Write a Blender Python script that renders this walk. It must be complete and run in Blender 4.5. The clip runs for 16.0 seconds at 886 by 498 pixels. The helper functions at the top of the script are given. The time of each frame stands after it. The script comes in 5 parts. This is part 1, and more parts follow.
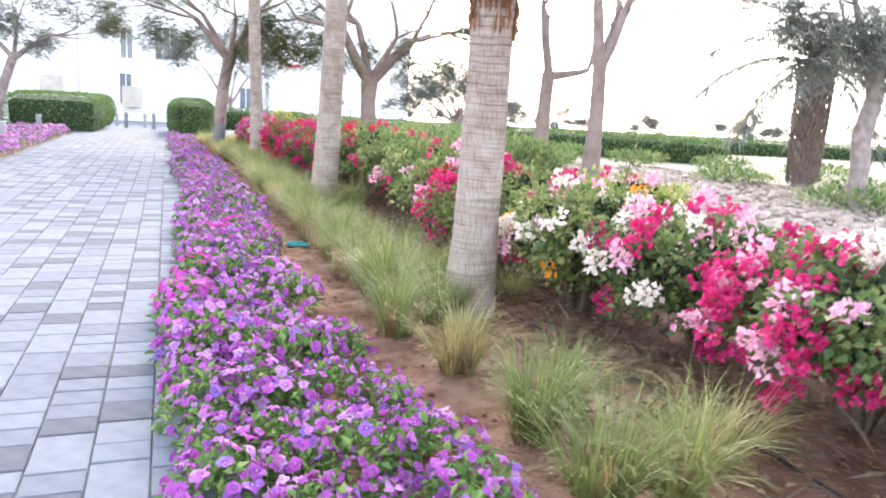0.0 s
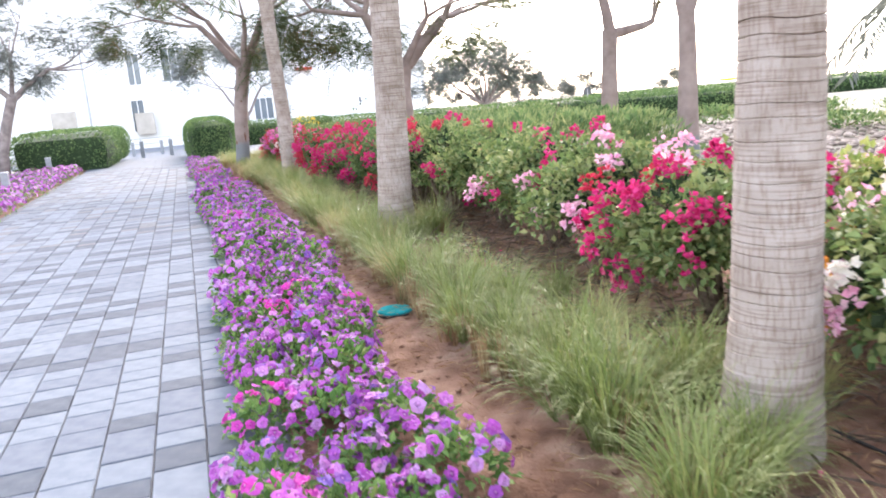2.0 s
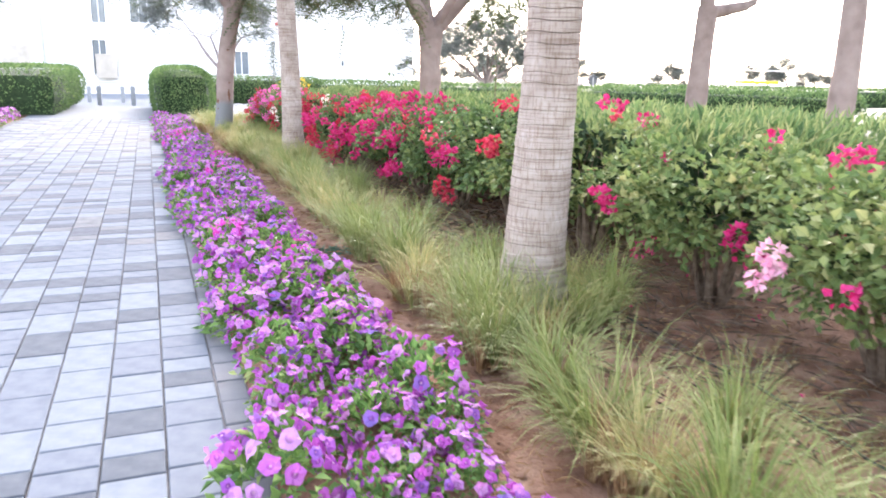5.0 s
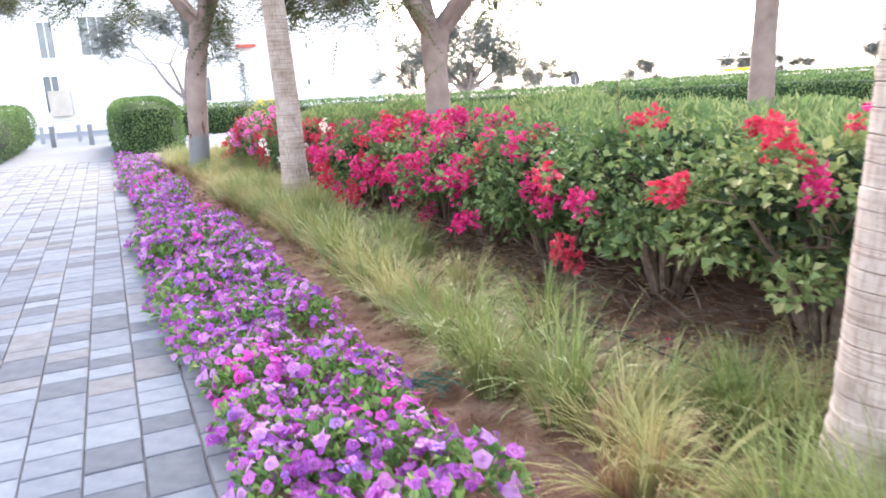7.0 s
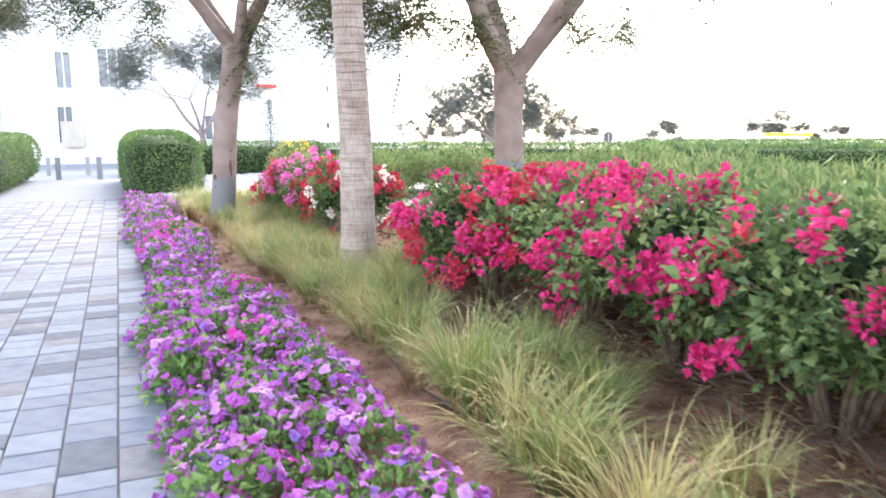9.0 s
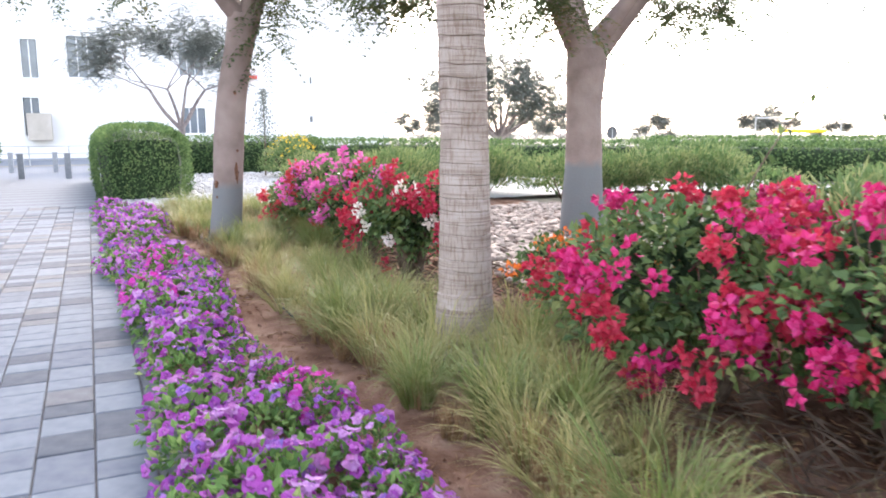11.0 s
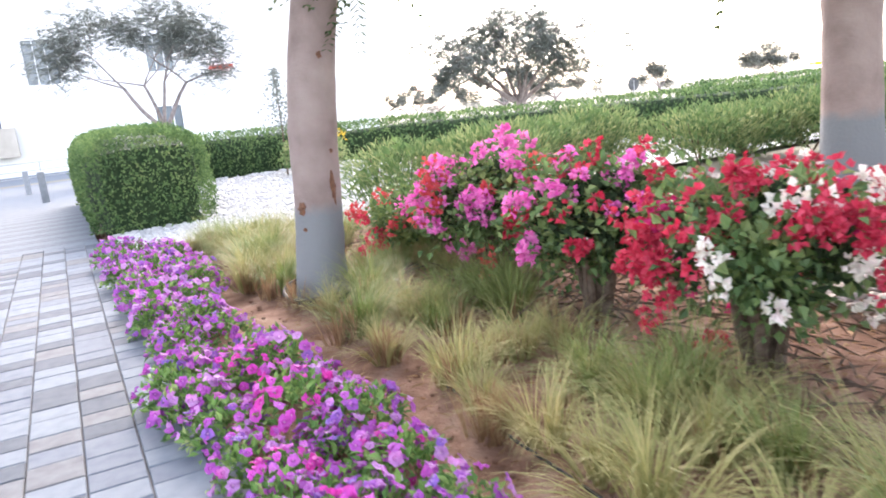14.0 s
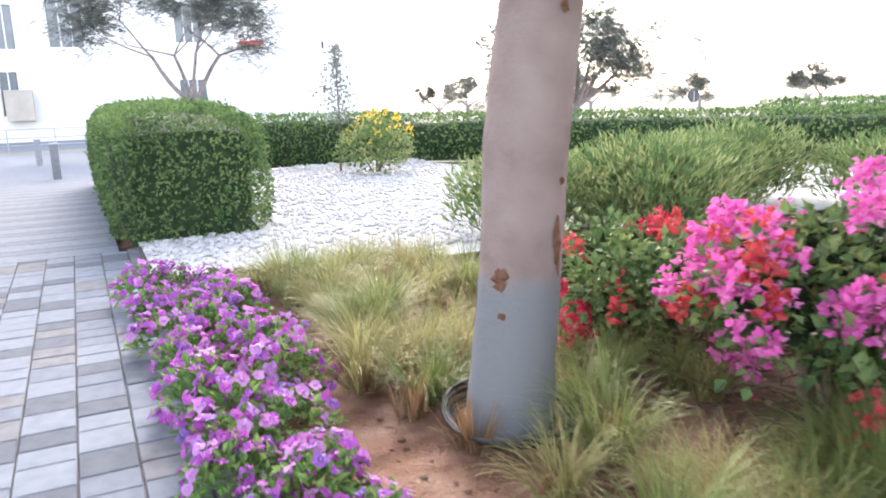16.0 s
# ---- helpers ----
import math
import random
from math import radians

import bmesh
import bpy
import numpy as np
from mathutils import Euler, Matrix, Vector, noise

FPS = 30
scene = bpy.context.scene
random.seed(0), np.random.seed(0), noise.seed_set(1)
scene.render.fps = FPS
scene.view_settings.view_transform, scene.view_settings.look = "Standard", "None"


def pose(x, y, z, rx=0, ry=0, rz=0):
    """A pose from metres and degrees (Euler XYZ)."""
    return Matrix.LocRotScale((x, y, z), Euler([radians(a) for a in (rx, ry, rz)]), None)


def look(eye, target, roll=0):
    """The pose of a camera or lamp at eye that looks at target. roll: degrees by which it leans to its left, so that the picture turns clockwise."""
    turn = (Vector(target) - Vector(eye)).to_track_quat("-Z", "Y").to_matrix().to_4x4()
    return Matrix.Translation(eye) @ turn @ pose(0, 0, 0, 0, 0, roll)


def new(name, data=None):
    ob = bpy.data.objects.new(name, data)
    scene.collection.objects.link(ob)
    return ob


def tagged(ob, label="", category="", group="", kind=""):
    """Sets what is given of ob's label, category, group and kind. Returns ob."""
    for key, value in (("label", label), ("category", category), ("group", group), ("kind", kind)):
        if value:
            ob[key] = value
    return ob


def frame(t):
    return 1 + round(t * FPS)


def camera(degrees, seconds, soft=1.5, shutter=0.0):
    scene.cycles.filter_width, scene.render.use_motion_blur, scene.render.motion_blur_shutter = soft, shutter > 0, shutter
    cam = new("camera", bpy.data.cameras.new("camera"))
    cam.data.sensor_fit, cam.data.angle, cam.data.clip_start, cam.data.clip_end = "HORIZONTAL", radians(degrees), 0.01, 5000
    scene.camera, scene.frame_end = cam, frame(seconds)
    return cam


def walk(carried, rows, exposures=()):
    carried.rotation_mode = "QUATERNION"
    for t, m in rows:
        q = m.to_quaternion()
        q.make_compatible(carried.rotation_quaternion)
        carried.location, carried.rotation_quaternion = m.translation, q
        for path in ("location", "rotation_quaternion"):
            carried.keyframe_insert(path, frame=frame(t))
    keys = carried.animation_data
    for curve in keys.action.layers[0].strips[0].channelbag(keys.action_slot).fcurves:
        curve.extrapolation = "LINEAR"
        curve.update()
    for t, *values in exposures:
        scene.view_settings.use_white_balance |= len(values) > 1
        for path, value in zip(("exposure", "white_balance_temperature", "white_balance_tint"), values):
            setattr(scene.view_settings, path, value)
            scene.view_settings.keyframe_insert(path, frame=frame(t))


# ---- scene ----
import functools

cam = camera(62.0, 16.0, soft=1.8, shutter=0.3)
PATH = [
    (0, (-0.134, -2.048, 1.267), (0.563, -0.209, 0.900), 3.32),
    (0.5, (-0.139, -1.475, 1.256), (0.595, 0.327, 0.794), -1.05),
    (1, (-0.139, -0.894, 1.264), (0.591, 0.925, 0.869), 3.69),
    (1.5, (-0.133, -0.299, 1.277), (0.634, 1.480, 0.780), 0.23),
    (2, (-0.109, 0.287, 1.293), (0.507, 2.146, 0.885), -4.72),
    (2.5, (-0.112, 0.867, 1.259), (0.564, 2.702, 0.839), -3.63),
    (3, (-0.119, 1.441, 1.260), (0.567, 3.276, 0.860), -4.84),
    (5.5, (-0.177, 4.180, 1.267), (0.541, 5.983, 0.783), 1.80),
    (6, (-0.171, 4.714, 1.276), (0.570, 6.510, 0.802), -1.97),
    (6.5, (-0.163, 5.272, 1.270), (0.529, 7.097, 0.836), -1.19),
    (7, (-0.150, 5.835, 1.269), (0.630, 7.620, 0.817), -3.20),
    (7.5, (-0.142, 6.383, 1.272), (0.632, 8.172, 0.824), -2.73),
    (8, (-0.140, 6.923, 1.268), (0.715, 8.680, 0.840), -0.95),
    (8.5, (-0.126, 7.457, 1.238), (0.742, 9.229, 0.912), -3.31),
    (9, (-0.119, 7.998, 1.205), (0.668, 9.808, 0.884), -0.27),
    (11.5, (-0.156, 10.781, 1.229), (0.715, 12.549, 0.885), -0.67),
    (12, (-0.184, 11.321, 1.253), (0.629, 13.112, 0.888), -3.79),
    (12.5, (-0.214, 11.866, 1.264), (0.684, 13.618, 0.910), 0.59),
    (13, (-0.241, 12.440, 1.259), (0.633, 14.207, 0.926), -2.36),
    (13.5, (-0.262, 13.014, 1.240), (0.604, 14.782, 0.889), -0.42),
    (14, (-0.279, 13.564, 1.213), (0.595, 15.316, 0.803), -5.95),
    (14.5, (-0.303, 14.086, 1.221), (0.496, 15.882, 0.853), -0.53),
    (15, (-0.317, 14.625, 1.243), (0.546, 16.378, 0.816), -0.60),
    (15.5, (-0.288, 15.232, 1.246), (0.546, 17.006, 0.847), 1.02),
    (16, (-0.271, 15.870, 1.259), (0.585, 17.627, 0.837), -1.45),
]
walk(cam, [(t, look(eye, target, roll)) for t, eye, target, roll in PATH], [(0.0, 2.92, 6650, 16), (0.5, 3.0, 6650, 16), (1.5, 2.92, 6650, 16), (2.5, 2.78, 6650, 16), (3.0, 2.95, 6650, 16), (5.5, 3.12, 6650, 16), (7.0, 3.05, 6650, 16), (8.5, 3.22, 6650, 16), (9.0, 3.10, 6650, 16), (11.5, 2.73, 6650, 16), (13.5, 2.76, 6650, 16), (14.0, 2.92, 6650, 16), (15.0, 3.02, 6650, 16), (16.0, 2.78, 6650, 16)])

# ---- light ----
SUN_EL, SUN_AZ = 32.0, 20.0
world = bpy.data.worlds.new("world")
scene.world = world
world.use_nodes = True
wn = world.node_tree
sky = wn.nodes.new("ShaderNodeTexSky")
sky.sky_type = "NISHITA"
sky.sun_disc = False
sky.sun_elevation = radians(SUN_EL)
sky.sun_rotation = radians(SUN_AZ)
sky.air_density, sky.dust_density, sky.ozone_density = 1.0, 1.5, 1.0
wn.nodes["Background"].inputs["Strength"].default_value = 0.15
haze = wn.nodes.new("ShaderNodeHueSaturation")
haze.inputs["Saturation"].default_value = 0.55
wn.links.new(sky.outputs[0], haze.inputs["Color"])
wn.links.new(haze.outputs[0], wn.nodes["Background"].inputs["Color"])
sun_data = bpy.data.lights.new("sun", "SUN")
sun_data.energy, sun_data.angle, sun_data.color = 0.6, radians(25), (1.0, 0.9, 0.8)
sun = new("sun", sun_data)
sun.matrix_world = look((0, 0, 0), (-math.sin(radians(SUN_AZ)), -math.cos(radians(SUN_AZ)), -math.tan(radians(SUN_EL))))

# ---- materials ----
def lin(c):
    return tuple(((v / 12.92) if v <= 0.04045 else ((v + 0.055) / 1.055) ** 2.4) for v in c)


def mat(name, cols, scale=8.0, rough=0.8, bump=0.2, bscale=60.0, island=0.0, obrand=0.0, trans=0.0, metal=0.0, spec=0.3, space="Object", bdist=0.01):
    """A ramp of base colours over noise, one random value a piece or a thing, fine relief."""
    m = bpy.data.materials.new(name)
    m.use_nodes = True
    nt = m.node_tree
    N, L = nt.nodes, nt.links
    b = N["Principled BSDF"]
    tc = N.new("ShaderNodeTexCoord")
    nz = N.new("ShaderNodeTexNoise")
    nz.inputs["Scale"].default_value, nz.inputs["Detail"].default_value = scale, 6.0
    L.new(tc.outputs[space], nz.inputs["Vector"])
    val = nz.outputs["Fac"]
    k = 1.0 - island - obrand
    mul = N.new("ShaderNodeMath"); mul.operation = "MULTIPLY_ADD"
    mr = N.new("ShaderNodeMapRange")
    mr.inputs["From Min"].default_value, mr.inputs["From Max"].default_value = 0.3, 0.7
    L.new(val, mr.inputs["Value"])
    L.new(mr.outputs[0], mul.inputs[0]); mul.inputs[1].default_value = k; mul.inputs[2].default_value = 0.0
    out = mul.outputs[0]
    if island > 0:
        g = N.new("ShaderNodeNewGeometry")
        a = N.new("ShaderNodeMath"); a.operation = "MULTIPLY_ADD"
        L.new(g.outputs["Random Per Island"], a.inputs[0]); a.inputs[1].default_value = island
        L.new(out, a.inputs[2]); out = a.outputs[0]
    if obrand > 0:
        oi = N.new("ShaderNodeObjectInfo")
        a = N.new("ShaderNodeMath"); a.operation = "MULTIPLY_ADD"
        L.new(oi.outputs["Random"], a.inputs[0]); a.inputs[1].default_value = obrand
        L.new(out, a.inputs[2]); out = a.outputs[0]
    r = N.new("ShaderNodeValToRGB")
    L.new(out, r.inputs["Fac"])
    el = r.color_ramp.elements
    while len(el) < len(cols):
        el.new(0.5)
    for i, c in enumerate(cols):
        el[i].position = i / max(1, len(cols) - 1)
        el[i].color = (*c, 1)
    L.new(r.outputs["Color"], b.inputs["Base Color"])
    b.inputs["Roughness"].default_value, b.inputs["Metallic"].default_value = rough, metal
    b.inputs["Specular IOR Level"].default_value = spec
    if bump > 0:
        n2 = N.new("ShaderNodeTexNoise")
        n2.inputs["Scale"].default_value, n2.inputs["Detail"].default_value = bscale, 4.0
        L.new(tc.outputs[space], n2.inputs["Vector"])
        bp = N.new("ShaderNodeBump")
        bp.inputs["Strength"].default_value, bp.inputs["Distance"].default_value = bump, bdist
        L.new(n2.outputs["Fac"], bp.inputs["Height"])
        L.new(bp.outputs[0], b.inputs["Normal"])
    if trans > 0:
        t = N.new("ShaderNodeBsdfTranslucent")
        L.new(r.outputs["Color"], t.inputs["Color"])
        mx = N.new("ShaderNodeMixShader")
        mx.inputs[0].default_value = trans
        L.new(b.outputs[0], mx.inputs[1]); L.new(t.outputs[0], mx.inputs[2])
        L.new(mx.outputs[0], N["Material Output"].inputs["Surface"])
    return m


M_paver = mat("concrete_paver", [(0.106, 0.115, 0.131), (0.166, 0.177, 0.193), (0.205, 0.218, 0.230), (0.237, 0.250, 0.259)], 14, 0.85, 0.25, 220, obrand=0.0, bdist=0.003)
M_paver_grey = mat("grey_paver", [(0.061, 0.071, 0.086), (0.078, 0.089, 0.106), (0.092, 0.104, 0.119)], 14, 0.85, 0.25, 220, bdist=0.003)
M_paver_light = mat("light_paver", [(0.128, 0.148, 0.176), (0.154, 0.175, 0.199), (0.173, 0.194, 0.216)], 14, 0.85, 0.25, 220, bdist=0.003)
M_paver_mid = mat("mid_paver", [(0.100, 0.117, 0.143), (0.125, 0.141, 0.167), (0.140, 0.156, 0.176)], 14, 0.85, 0.25, 220, bdist=0.003)
M_paver_warm = mat("warm_paver", [(0.106, 0.107, 0.114), (0.131, 0.133, 0.139), (0.152, 0.158, 0.166)], 14, 0.85, 0.25, 220, bdist=0.003)
M_joint = mat("joint_sand", [(0.112, 0.105, 0.105), (0.175, 0.168, 0.161)], 30, 0.95, 0.3, 200)
M_kerb = mat("kerb_concrete", [(0.120, 0.125, 0.135), (0.165, 0.170, 0.180)], 6, 0.9, 0.3, 150)
M_soil = mat("soil", [(0.102, 0.049, 0.029), (0.173, 0.091, 0.055), (0.252, 0.145, 0.099), (0.298, 0.197, 0.139)], 5.0, 0.95, 1.0, 60, bdist=0.02)
M_sand = mat("sandy_ground", [(0.198, 0.174, 0.132), (0.252, 0.228, 0.186), (0.216, 0.222, 0.150)], 0.6, 0.95, 0.5, 30)
M_gravel = mat("white_gravel", [(0.396, 0.396, 0.389), (0.518, 0.518, 0.511), (0.576, 0.576, 0.569)], 40, 0.9, 1.0, 60, bdist=0.02)
M_pebble = mat("white_pebble", [(0.396, 0.389, 0.374), (0.576, 0.569, 0.562)], 20, 0.8, 0.0, island=0.7)
M_stone = mat("river_stone", [(0.18, 0.141, 0.119), (0.27, 0.217, 0.183), (0.336, 0.282, 0.243), (0.397, 0.342, 0.297)], 9, 0.75, 0.2, 60, island=0.7)
M_leaf = mat("bougainvillea_leaf", [(0.036, 0.074, 0.028), (0.074, 0.131, 0.045), (0.144, 0.209, 0.071), (0.279, 0.303, 0.108)], 3.0, 0.5, 0.0, island=0.55, trans=0.3)
M_leaf_lime = mat("lime_leaf", [(0.083, 0.139, 0.034), (0.206, 0.277, 0.066), (0.372, 0.388, 0.121), (0.517, 0.443, 0.22)], 3.0, 0.5, 0.0, island=0.55, trans=0.3)
M_leaf_pale = mat("pale_leaf", [(0.052, 0.097, 0.034), (0.120, 0.182, 0.059), (0.224, 0.271, 0.098), (0.370, 0.340, 0.167)], 3.0, 0.5, 0.0, island=0.6, trans=0.3)
M_pleaf = mat("petunia_leaf", [(0.036, 0.090, 0.024), (0.084, 0.180, 0.042), (0.192, 0.312, 0.084), (0.432, 0.456, 0.192)], 4.0, 0.6, 0.0, island=0.6, trans=0.25)
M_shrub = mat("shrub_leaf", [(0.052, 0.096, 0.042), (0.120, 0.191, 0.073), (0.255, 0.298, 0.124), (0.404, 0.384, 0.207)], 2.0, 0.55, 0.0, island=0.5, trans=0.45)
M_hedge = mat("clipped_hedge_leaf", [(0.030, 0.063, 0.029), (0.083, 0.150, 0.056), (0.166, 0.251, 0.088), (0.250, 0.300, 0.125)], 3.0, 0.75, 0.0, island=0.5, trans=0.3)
# near-black green: shade inside hedges and bushes put into the colour
M_core_shade = mat("shaded_inner_foliage", [(0.013, 0.029, 0.011), (0.040, 0.066, 0.026)], 12, 0.9, 0.8, 30)
M_tree = mat("tree_leaf", [(0.028, 0.054, 0.021), (0.056, 0.091, 0.034), (0.111, 0.132, 0.052), (0.222, 0.124, 0.052)], 0.9, 0.6, 0.0, island=0.35, trans=0.25)
# grey green leaf, paled further so the colour carries the distance haze
M_treefar_haze = mat("hazed_far_leaf", [(0.150, 0.171, 0.156), (0.219, 0.238, 0.213), (0.300, 0.305, 0.275)], 0.9, 0.7, 0.0, island=0.45, trans=0.12)
M_grass = mat("tuft_grass", [(0.055, 0.095, 0.025), (0.138, 0.190, 0.049), (0.248, 0.285, 0.098), (0.386, 0.332, 0.176)], 2.0, 0.5, 0.0, island=0.5, obrand=0.2, trans=0.3)
M_straw = mat("straw_green_grass", [(0.13, 0.15, 0.05), (0.28, 0.28, 0.10), (0.42, 0.37, 0.16), (0.52, 0.42, 0.22)], 2.0, 0.6, 0.0, island=0.5, obrand=0.2, trans=0.3)
M_dry = mat("dry_grass", [(0.170, 0.090, 0.045), (0.310, 0.185, 0.095), (0.480, 0.350, 0.195)], 4.0, 0.8, 0.0, island=0.6, trans=0.2)
M_twig = mat("twig", [(0.07, 0.045, 0.03), (0.20, 0.15, 0.11)], 20, 0.9, 0.3, 90)
M_bark = mat("bark", [(0.176, 0.131, 0.114), (0.240, 0.184, 0.162), (0.288, 0.230, 0.202)], 4, 0.9, 0.5, 40, bdist=0.01)
M_barkdark = mat("dark_bark", [(0.162, 0.135, 0.128), (0.27, 0.223, 0.209), (0.365, 0.311, 0.29)], 6, 0.9, 0.9, 30, bdist=0.02)
M_barkbase = mat("grey_bark_base", [(0.120, 0.128, 0.136), (0.168, 0.176, 0.184), (0.208, 0.212, 0.216)], 5, 0.9, 0.5, 40)
M_scar = mat("bark_scar", [(0.08, 0.035, 0.02), (0.20, 0.10, 0.06)], 25, 0.9, 0.8, 60)
M_fibre = mat("palm_fibre", [(0.10, 0.045, 0.025), (0.22, 0.10, 0.055), (0.33, 0.17, 0.10)], 10, 0.9, 0.9, 60, bdist=0.02)
M_frond = mat("palm_frond", [(0.05, 0.09, 0.03), (0.12, 0.15, 0.05), (0.25, 0.20, 0.09)], 2, 0.6, 0.0, island=0.5, trans=0.25)
M_white = mat("white_render", [(0.78, 0.78, 0.78), (0.82, 0.82, 0.81)], 0.5, 0.85, 0.1, 20)
M_frame = mat("window_frame", [(0.75, 0.76, 0.77), (0.8, 0.8, 0.8)], 3, 0.5, 0.0)
M_glass = mat("window_glass", [(0.10, 0.125, 0.15), (0.18, 0.21, 0.24)], 0.7, 0.15, 0.0, spec=0.6)
M_beige = mat("beige_panel", [(0.42, 0.38, 0.33), (0.52, 0.48, 0.43)], 2, 0.8, 0.1, 20)
M_red = mat("red_panel", [(0.5, 0.06, 0.04), (0.6, 0.09, 0.06)], 3, 0.6, 0.0)
M_bollard = mat("bollard_grey", [(0.24, 0.25, 0.26), (0.33, 0.34, 0.35)], 12, 0.6, 0.1, 60)
M_steel = mat("painted_steel", [(0.36, 0.37, 0.38), (0.45, 0.46, 0.47)], 5, 0.45, 0.0, metal=0.3)
M_pipe = mat("black_pipe", [(0.012, 0.012, 0.013), (0.035, 0.033, 0.032)], 20, 0.5, 0.1, 80)
M_valve = mat("teal_plastic", [(0.000, 0.169, 0.176), (0.020, 0.286, 0.288)], 12, 0.9, 0.1, 80, spec=0.05)
M_cut = mat("cut_stalk", [(0.05, 0.13, 0.09), (0.12, 0.24, 0.17)], 20, 0.7, 0.0, island=0.6)
M_yellow = mat("yellow_canopy", [(0.75, 0.52, 0.03), (0.85, 0.62, 0.06)], 3, 0.6, 0.0)
M_dark = mat("dark_plastic", [(0.06, 0.065, 0.07), (0.12, 0.125, 0.13)], 8, 0.6, 0.0)


def petal(name, cols, scale=9.0):
    return mat(name, cols, scale, 0.6, 0.0, island=0.75, trans=0.3)


M_pet = petal("petunia_petal", [(0.18, 0.14, 0.44), (0.30, 0.08, 0.37), (0.37, 0.07, 0.36), (0.42, 0.11, 0.42), (0.49, 0.26, 0.52), (0.42, 0.05, 0.29)])
M_pet_mag = petal("magenta_petunia_petal", [(0.55, 0.03, 0.28), (0.55, 0.07, 0.42), (0.50, 0.16, 0.52)])
M_pet_eye = petal("petunia_eye", [(0.42, 0.14, 0.38), (0.60, 0.40, 0.52)])
M_yflower = petal("yellow_petal", [(0.72, 0.45, 0.03), (0.80, 0.60, 0.08)])
BR = {
    "magenta": petal("magenta_bract", [(0.42, 0.010, 0.085), (0.55, 0.025, 0.15), (0.60, 0.06, 0.24)]),
    "red": petal("red_bract", [(0.42, 0.015, 0.04), (0.52, 0.035, 0.075), (0.57, 0.08, 0.13)]),
    "coral": petal("coral_bract", [(0.50, 0.035, 0.05), (0.56, 0.075, 0.085), (0.44, 0.11, 0.08)]),
    "orange": petal("orange_bract", [(0.70, 0.12, 0.02), (0.75, 0.25, 0.05)]),
    "amber": petal("amber_bract", [(0.72, 0.25, 0.02), (0.78, 0.38, 0.05)]),
    "white": petal("white_bract", [(0.62, 0.58, 0.48), (0.78, 0.74, 0.66), (0.78, 0.62, 0.62)]),
    "pink": petal("pink_bract", [(0.66, 0.22, 0.40), (0.75, 0.42, 0.55), (0.78, 0.60, 0.62)]),
    "violet": petal("violet_bract", [(0.60, 0.07, 0.36), (0.72, 0.15, 0.46), (0.74, 0.28, 0.52)]),
}


# ---- mesh helpers ----
class Geo:
    def __init__(self):
        self.v, self.f, self.m = [], [], []

    def add(self, verts, faces, mi=0):
        o = len(self.v)
        self.v.extend(verts)
        self.f.extend([tuple(i + o for i in f) for f in faces])
        self.m.extend([mi] * len(faces))

    def mesh(self, name, mats, smooth=False):
        me = bpy.data.meshes.new(name)
        me.from_pydata([tuple(p) for p in self.v], [], self.f)
        for m_ in mats:
            me.materials.append(m_)
        me.polygons.foreach_set("material_index", self.m)
        if smooth:
            me.polygons.foreach_set("use_smooth", [True] * len(self.f))
        me.update()
        return me


def part(name, geo, mats, parent=None, label="", smooth=False, kind=""):
    mats = mats if isinstance(mats, list) else [mats]
    me = geo if isinstance(geo, bpy.types.Mesh) else geo.mesh(name, mats, smooth)
    ob = new(name, me)
    if parent is not None:
        ob.parent = parent
    return tagged(ob, label, kind=kind)


def thing(name, label, category, loc=(0, 0, 0), rz=0.0, group="", kind=""):
    ob = new(name)
    ob.location = loc
    ob.rotation_euler = (0, 0, rz)
    ob.empty_display_size = 0.1
    return tagged(ob, label, category, group, kind)


def box(g, x0, x1, y0, y1, z0, z1, mi=0, bev=0.0):
    if bev <= 0:
        v = [(x0, y0, z0), (x1, y0, z0), (x1, y1, z0), (x0, y1, z0), (x0, y0, z1), (x1, y0, z1), (x1, y1, z1), (x0, y1, z1)]
        f = [(0, 3, 2, 1), (4, 5, 6, 7), (0, 1, 5, 4), (1, 2, 6, 5), (2, 3, 7, 6), (3, 0, 4, 7)]
    else:
        b = bev
        v = [(x0, y0, z0), (x1, y0, z0), (x1, y1, z0), (x0, y1, z0), (x0, y0, z1 - b), (x1, y0, z1 - b), (x1, y1, z1 - b), (x0, y1, z1 - b),
             (x0 + b, y0 + b, z1), (x1 - b, y0 + b, z1), (x1 - b, y1 - b, z1), (x0 + b, y1 - b, z1)]
        f = [(0, 3, 2, 1), (0, 1, 5, 4), (1, 2, 6, 5), (2, 3, 7, 6), (3, 0, 4, 7), (4, 5, 9, 8), (5, 6, 10, 9), (6, 7, 11, 10), (7, 4, 8, 11), (8, 9, 10, 11)]
    g.add(v, f, mi)


